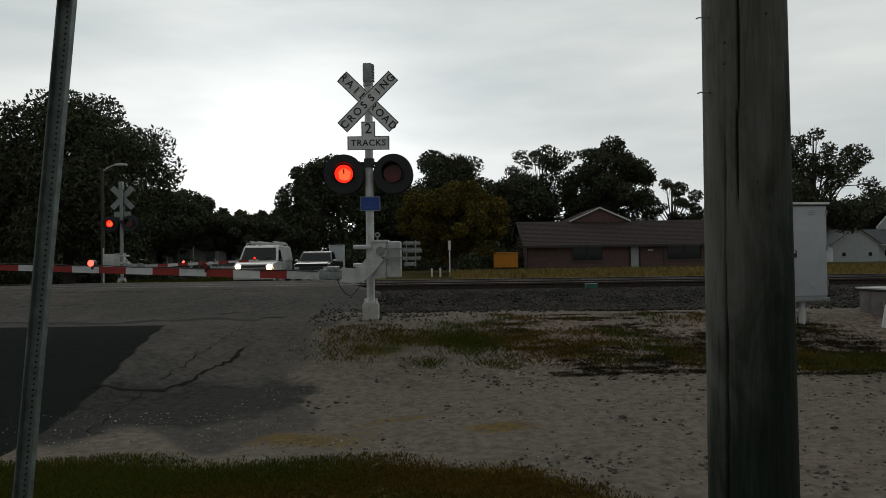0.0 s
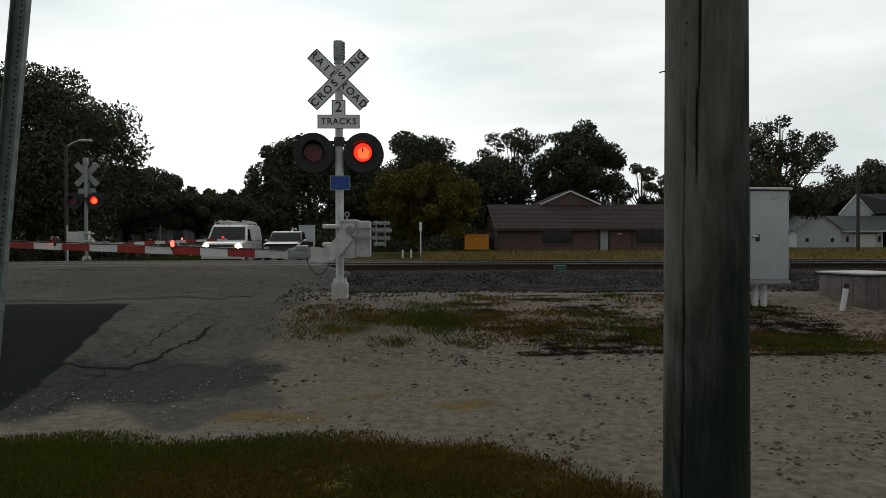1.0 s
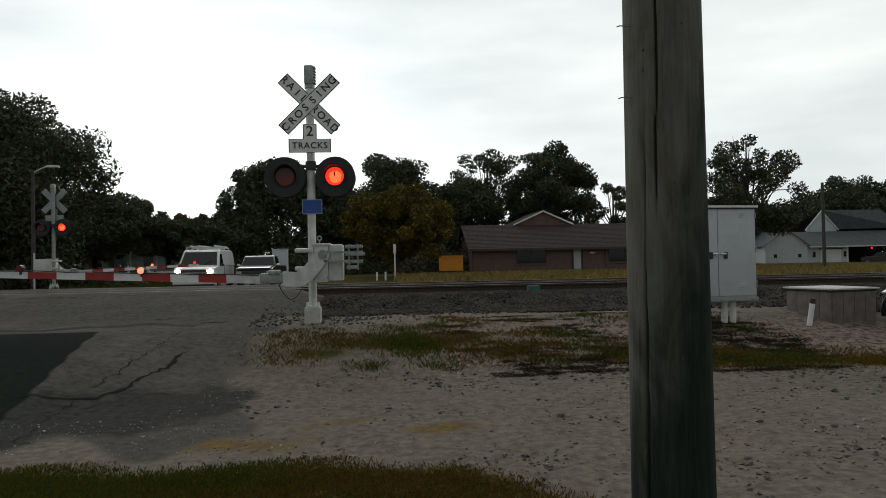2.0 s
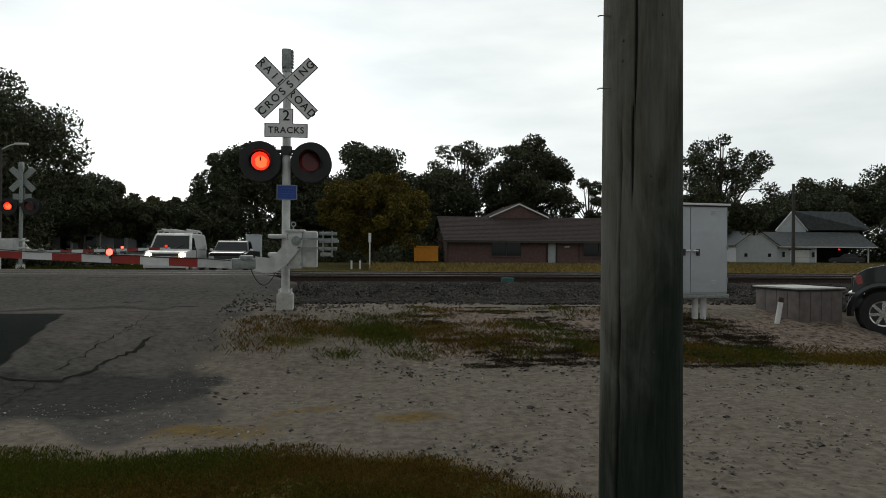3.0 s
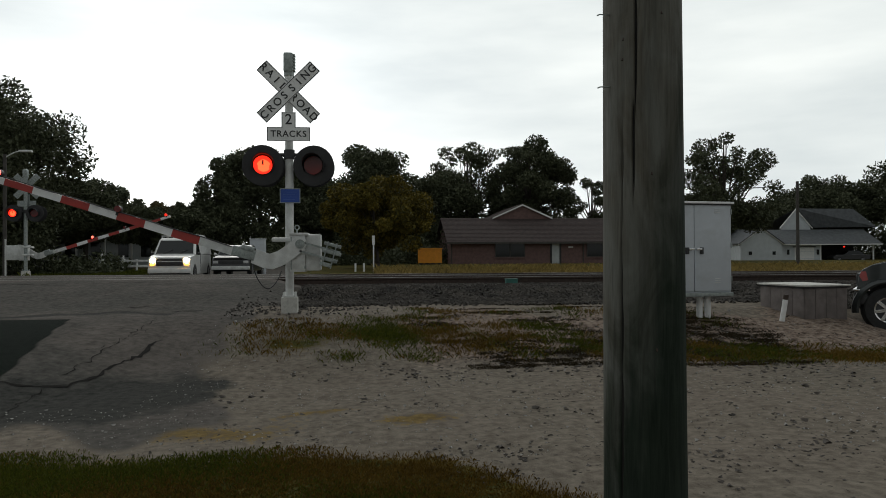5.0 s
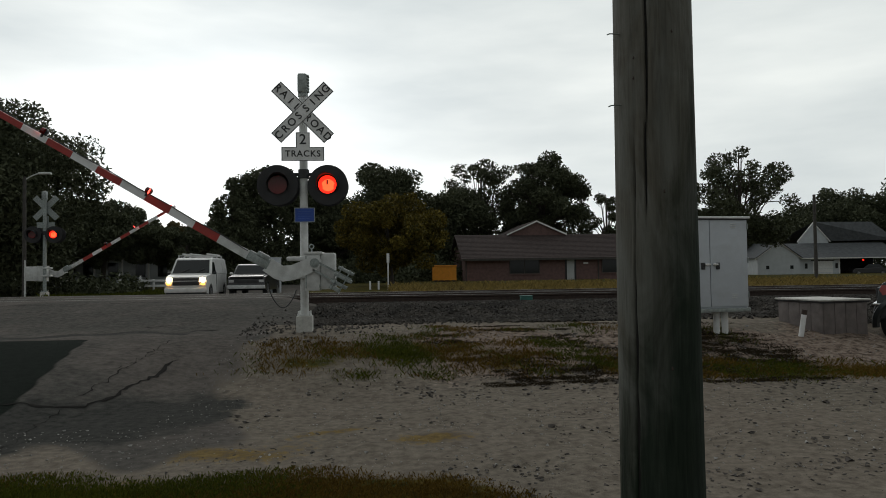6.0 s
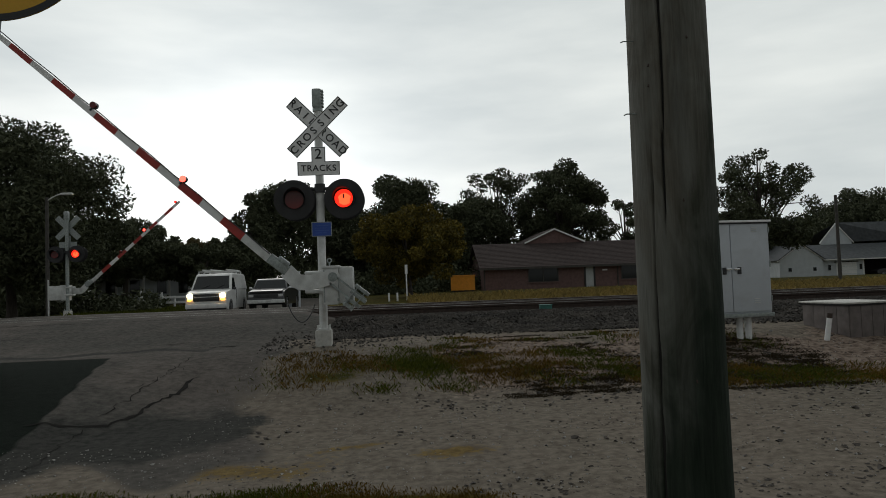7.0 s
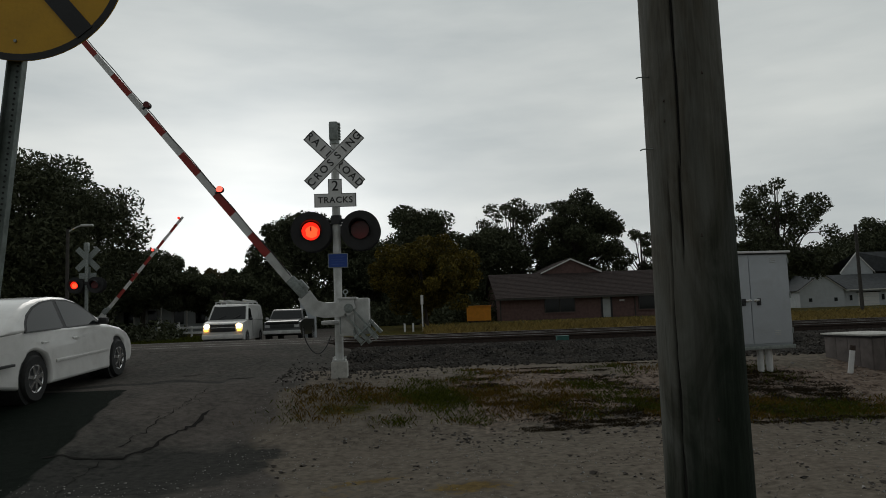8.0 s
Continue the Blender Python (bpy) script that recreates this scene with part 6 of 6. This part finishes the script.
def far_woods():
    """A dense band of woodland that closes the view."""
    rs = np.random.RandomState(77)
    blobs = []
    for i in range(520):
        a = radians(rs.uniform(-62, 62))
        d = rs.uniform(92, 150)
        x, y = d * math.sin(a), d * math.cos(a)
        if abs(x + 18 + (y - 105) * 0.1) < 3 and y > 100:
            continue
        if x > 24 and d < 128:
            continue
        h = rs.uniform(4.0, 8.0) if x > -14 else rs.uniform(3.5, 6.5)
        blobs.append((x, y, h * 0.5, rs.uniform(3, 5), h * 0.5))
    blobs = np.array(blobs)
    k = rs.randint(0, len(blobs), 150000)
    dirn = rs.normal(0, 1, (150000, 3))
    dirn /= np.linalg.norm(dirn, axis=1)[:, None]
    dirn *= np.cbrt(rs.uniform(0.3, 1.15, 150000))[:, None]
    b = blobs[k]
    pts = np.stack([b[:, 0] + dirn[:, 0] * b[:, 3], b[:, 1] + dirn[:, 1] * b[:, 3], 0.5 + b[:, 2] + dirn[:, 2] * b[:, 4]], 1)
    tagged(new("woods", leaf_mesh("woods", pts, 0.34, rs, M_LEAF)), "dense dark woodland along the horizon", "trees", kind="stuff")
    # shrubs and undergrowth beneath the nearer trees
    pts = []
    for cx, cy, w, h, n in ((-23, 46, 8, 1.6, 6000), (-9, 60, 4, 2.6, 4500), (-4, 62, 7, 3.2, 6000), (4, 68, 6, 3.6, 5000), (30, 76, 7, 2.4, 4000), (70, 90, 9, 3.5, 6000), (68, 76, 7, 2.6, 7000)):
        q = rs.uniform(-1, 1, (n, 3))
        bump = 0.6 + 0.4 * np.sin(q[:, 0] * 7 + cx) * np.cos(q[:, 1] * 5)
        pts.append(np.stack([cx + q[:, 0] * w, cy + q[:, 1] * 2.2, 0.3 + (q[:, 2] + 1) / 2 * h * bump], 1))
    tagged(new("undergrowth", leaf_mesh("undergrowth", np.concatenate(pts), 0.2, rs, M_LEAF)), "dark shrubs and undergrowth beneath the trees", "shrubs", kind="stuff")


far_woods()


# ---- grass, weeds, stones ----
def blades(name, xs, ys, length, material, seed, label, lean=0.5, width=0.006):
    rs = np.random.RandomState(seed)
    n = len(xs)
    z = ground_z(xs, ys)
    a = rs.uniform(0, 2 * math.pi, n)
    ln = length * rs.uniform(0.45, 1.2, n)
    dx, dy = np.cos(a), np.sin(a)
    ld = rs.uniform(0.1, lean, n) * ln
    b = rs.uniform(0, 2 * math.pi, n)
    p0 = np.stack([xs - dx * width, ys - dy * width, z - 0.02], 1)
    p1 = np.stack([xs + dx * width, ys + dy * width, z - 0.02], 1)
    p2 = np.stack([xs + np.cos(b) * ld + dx * width * 0.5, ys + np.sin(b) * ld + dy * width * 0.5, z + ln * 0.75], 1)
    p3 = np.stack([xs + np.cos(b) * ld * 1.9, ys + np.sin(b) * ld * 1.9, z + ln], 1)
    verts = np.stack([p0, p1, p2, p3], 1).reshape(-1, 3)
    i = np.arange(n) * 4
    faces = np.concatenate([np.stack([i, i + 1, i + 2], 1), np.stack([i, i + 2, i + 3], 1)])
    tagged(new(name, raw(name, verts.tolist(), faces.tolist(), material)), label, "grass", kind="stuff")


def scatter_plants():
    rs = np.random.RandomState(5)
    # the lawn at the camera's feet
    x, y = rs.uniform(-6, 3.4, 330000), rs.uniform(3.4, 5.9, 330000)
    edge = 5.15 - 1.2 * np.clip(x - 0.5, 0, 3) + 0.06 * np.clip(-x, 0, 6)
    keep = rs.uniform(-0.3, 0.15, len(x)) + 0.12 * np.sin(x * 3.1 + np.sin(y * 4)) < (edge - y)
    x, y = x[keep], y[keep]
    dry = (0.8 * np.sin(x * 1.9 + 1) * np.sin(y * 2.7 + 0.4 * x) + 0.55 * (x + 1.0) + rs.normal(0, 0.4, len(x))) > -0.05
    blades("lawn", x[~dry], y[~dry], 0.026, M_GRASS, 6, "short dark green lawn grass", 0.7, 0.003)
    blades("faded_lawn", x[dry], y[dry], 0.022, M_WEED, 7, "short faded brownish lawn grass", 0.8, 0.003)
    # weeds on the gravel bank
    xs, ys = [], []
    for _ in range(190):
        k = rs.rand()
        if k < 0.52:
            cx, cy = rs.uniform(-1.6, 3.0), rs.normal(10.3, 0.42)
        elif k < 0.88:
            cx, cy = rs.uniform(3.0, 11), 0
            cy = 9.55 - 0.10 * (cx - 5) + rs.normal(0, 0.3)
        else:
            cx, cy = rs.uniform(0, 6), rs.normal(11.5, 0.5)
        n = rs.randint(40, 200)
        xs.append(rs.normal(cx, rs.uniform(0.1, 0.3), n))
        ys.append(rs.normal(cy, rs.uniform(0.04, 0.16), n))
    xs, ys = np.concatenate(xs), np.concatenate(ys)
    green = (np.sin(xs * 2.3 + 1.0) + np.sin(xs * 5.1 + ys * 3) * 0.6 + rs.normal(0, 0.5, len(xs))) > 0.15
    blades("weeds", xs[~green], ys[~green], 0.045, M_WEED, 8, "sparse brownish weeds on the gravel bank", 0.9, 0.004)
    blades("green_weeds", xs[green], ys[green], 0.05, M_GRASS, 28, "low green weeds on the gravel bank", 0.9, 0.004)
    # tufts of dead turf that lie in dark streaks on the sand
    xs, ys = [], []
    for _ in range(420):
        cx, cy = rs.uniform(0.8, 6.2), max(9.0, rs.normal(10.2, 0.85))
        if math.sin(cx * 1.7 + 0.8) * math.sin(cy * 2.3 + cx) + 0.25 * (cx - 2.2) + rs.normal(0, 0.4) < 0.1:
            continue
        n = rs.randint(60, 260)
        xs.append(rs.normal(cx, rs.uniform(0.05, 0.18), n))
        ys.append(rs.normal(cy, 0.035, n))
    blades("dead_turf", np.concatenate(xs), np.concatenate(ys), 0.02, M_DEADTURF, 29, "dark streaks of dead turf on the sandy bank", 1.6, 0.005)
    x, y = rs.uniform(3.0, 11, 15000), np.zeros(15000)
    y = 9.55 - 0.10 * (x - 5) + rs.normal(0, 0.26, len(x))
    brown = np.sin(x * 2.1) + 0.8 * np.sin(x * 4.7 + 6 * y) + rs.normal(0, 0.6, len(x)) > 0.0
    blades("verge_grass", x[~brown], y[~brown], 0.04, M_GRASS, 9, "low green grass strip on the gravel", 0.8, 0.004)
    blades("faded_verge", x[brown], y[brown], 0.04, M_WEED, 27, "low browned grass strip on the gravel", 0.9, 0.004)
    # tall dry grass past the tracks
    x, y = rs.uniform(0.5, 48, 60000), rs.uniform(30, 48, 60000)
    keep = (np.sin(x * 0.9 + 0.3 * y) * np.sin(y * 0.8) + rs.normal(0, 0.7, len(x))) > -0.2
    blades("dry_grass", x[keep], y[keep], 0.45, M_DRYGRASS, 10, "tall yellow dry grass beyond the tracks", 0.5, 0.012)
    x, y = rs.uniform(-19, -12.6, 16000), rs.uniform(28.5, 48, 16000)
    blades("verge_grass", x, y, 0.22, M_GRASS, 11, "dark grass verge beside the far road", 0.6, 0.015)


def stones(name, x, y, r, material, seed, label, sink=0.3, flat=0.75):
    """Angular stones lying on the ground."""
    rs = np.random.RandomState(seed)
    n = len(x)
    base = np.array([(1, 1, 1), (-1, -1, 1), (-1, 1, -1), (1, -1, -1), (0, 0, 1.25), (1.2, 0, 0), (-1.2, 0, 0)], float)
    f = np.array([(0, 4, 2), (0, 1, 4), (1, 6, 4), (4, 6, 2), (0, 5, 1), (5, 3, 1), (0, 2, 5), (1, 3, 6), (2, 6, 3), (2, 3, 5)])
    v = base[None] * rs.uniform(0.6, 1.2, (n, 7, 3)) * 0.62
    a = rs.uniform(0, 2 * math.pi, n)
    c, s = np.cos(a)[:, None], np.sin(a)[:, None]
    vx, vy, vz = v[..., 0] * c - v[..., 1] * s, v[..., 0] * s + v[..., 1] * c, v[..., 2] * flat
    r = r[:, None]
    z = ground_z(x, y)[:, None]
    verts = np.stack([x[:, None] + vx * r, y[:, None] + vy * r, z + (vz + flat * (1 - 2 * sink) * 0.62) * r], -1).reshape(-1, 3)
    faces = (f[None] + 7 * np.arange(n)[:, None, None]).reshape(-1, 3)
    tagged(new(name, raw(name, verts.tolist(), faces.tolist(), material)), label, "stones", kind="stuff")


def scatter_stones():
    rs = np.random.RandomState(12)
    # ballast on the bank and between the tracks
    x = rs.uniform(-1.4, 16, 30000)
    t = np.where(rs.rand(30000) < 0.75, rs.uniform(13.1, 17.4, 30000), rs.uniform(17.4, 22.5, 30000))
    y = t - 0.03 * x
    keep = (t > 13.4 + 0.5 * np.sin(x * 1.3)) | (rs.rand(len(x)) < 0.25)
    x, y = x[keep], y[keep]
    stones("ballast", x, y, rs.uniform(0.025, 0.06, len(x)), M_STONE, 13, "dark angular track ballast", 0.15, 0.85)
    x, y = rs.normal(-1.4, 1.0, 520), rs.normal(12.6, 0.7, 520)
    keep = x > -2.3
    stones("loose_ballast", x[keep], y[keep], rs.uniform(0.012, 0.04, keep.sum()), M_STONE, 14, "loose ballast round the signal's foundation", 0.2)
    # pale pebbles and dark clods on the gravel
    x, y = rs.uniform(-4.5, 9, 9000), 5.0 + 7.2 * rs.rand(9000) ** 1.1
    keep = ~((x < -2.2) & (y > 7.2)) & (y > 5.35 - 0.3 * np.clip(x - 0.3, 0, 3))
    stones("pebbles", x[keep], y[keep], rs.gamma(1.4, 0.0036, keep.sum()) + 0.003, M_PEBBLE, 15, "pale pebbles strewn over the gravel", 0.35, 0.7)
    x, y = rs.uniform(-1.6, 9, 5200), rs.uniform(5.2, 11.8, 5200)
    lump = (np.sin(x * 2.1 + y) * np.sin(y * 2.9 - x) + rs.normal(0, 0.5, 5200)) > 0.6
    stones("clods", x[lump], y[lump], rs.gamma(1.6, 0.0065, lump.sum()) + 0.005, M_CLOD, 16, "dark clods and leaf litter on the gravel", 0.35, 0.5)
    x, y = rs.uniform(0.5, 4.5, 900), rs.normal(5.0, 0.5, 900)
    stones("leaf_litter", x, y, np.minimum(rs.gamma(2.0, 0.006, 900) + 0.005, 0.03), M_CLOD, 17, "dark leaf litter by the lawn edge", 0.3, 0.35)
    x, y = rs.uniform(0.2, 6.0, 3000), rs.normal(9.9, 0.9, 3000)
    keep = (np.sin(x * 1.7 + 0.8) * np.sin(y * 2.3 + x) + 0.28 * (x - 2.2) + rs.normal(0, 0.45, 3000)) > 0.15
    x, y = x[keep], y[keep]
    stones("turf_clods", x, y, np.minimum(rs.gamma(1.8, 0.011, len(x)) + 0.01, 0.045), M_CLOD, 18, "ragged small dark turf clods on the sandy bank", 0.3, 0.4)
    x, y = rs.uniform(-1.7, 9.5, 5200), rs.uniform(5.4, 10.5, 5200)
    keep = (np.sin(x * 1.1 + 0.7 * y) + np.sin(y * 2.2 - 0.6 * x) + rs.normal(0, 0.7, 5200)) > 0.7
    stones("dark_chips", x[keep], y[keep], rs.gamma(1.3, 0.006, keep.sum()) + 0.004, M_CLOD, 19, "small dark chips scattered on the gravel", 0.3, 0.4)


scatter_plants()
scatter_stones()


# ---- cracks and seams in the asphalt ----
def crack(pts, width, seed):
    rs = np.random.RandomState(seed)
    L, R = [], []
    fine = []
    for (xa, ya), (xb, yb) in zip(pts, pts[1:]):
        k = max(2, int(math.hypot(xb - xa, yb - ya) / 0.08))
        fine += [(xa + (xb - xa) * i / k, ya + (yb - ya) * i / k) for i in range(k)]
    verts, faces = [], []
    for i, (x, y) in enumerate(fine):
        j = min(i + 1, len(fine) - 1)
        d = Vector((fine[j][0] - fine[j - 1][0], fine[j][1] - fine[j - 1][1])).normalized()
        x, y = x + rs.normal(0, 0.022), y + rs.normal(0, 0.022)
        w = width * rs.uniform(0.15, 1.15) * (0.3 if i in (0, len(fine) - 1) else 1)
        for sg in (-1, 1):
            px, py = x - d.y * w * sg, y + d.x * w * sg
            verts.append((px, py, gz(px, py) + 0.006))
        if i and rs.rand() < 0.93:
            a = 2 * i
            faces.append((a - 2, a - 1, a + 1, a))
    structure("asphalt_crack", raw("asphalt_crack", verts, faces, M_CRACK), "dark ragged crack in the worn asphalt", "crack")


crack([(-2.77, 10.17), (-2.84, 9.46), (-3.02, 8.89), (-3.06, 8.42), (-3.19, 8.15), (-3.46, 8.04), (-3.82, 8.08), (-4.09, 7.92)], 0.03, 1)
crack([(-3.1, 11.3), (-3.19, 10.3), (-3.3, 9.2), (-3.38, 8.3)], 0.01, 2)
crack([(-3.38, 8.0), (-3.32, 7.2), (-3.16, 6.3)], 0.009, 7)
crack([(-3.05, 10.6), (-3.22, 9.9), (-3.5, 9.3)], 0.006, 8)
crack([(-4.15, 12.95), (-3.88, 13.08), (-3.49, 13.23)], 0.026, 3)
crack([(-9.8, 16.05), (-8.0, 16.02), (-6.14, 16.09), (-4.0, 16.25)], 0.03, 4)
crack([(-9.0, 14.2), (-6.6, 14.4)], 0.012, 5)
crack([(-3.2, 12.4), (-2.6, 12.5)], 0.03, 6)


# ---- everything that moves ----
def motions():
    for ob, rows in KEYED:
        walk(ob, rows)
    speed, x0, y8 = 4.02, -6.25, 13.4
    rows, spins = [], []
    for i in range(81):
        t = i / 10
        y = y8 - speed * (8 - t)
        zf, zr = gz(x0, y), gz(x0, y - 2.85)
        pitch = math.degrees(math.atan2(zf - zr, 2.85))
        rows.append((t, pose(x0, y, zf, 0, -pitch, 90)))
        spins.append((t, math.degrees(speed * t / 0.33)))
    walk(SEDAN, rows)
    for w in SEDAN_WHEELS:
        at = w.matrix_basis.translation.copy()
        walk(w, [(t, pose(*at, 0, a % 360, 0)) for t, a in spins])


motions()
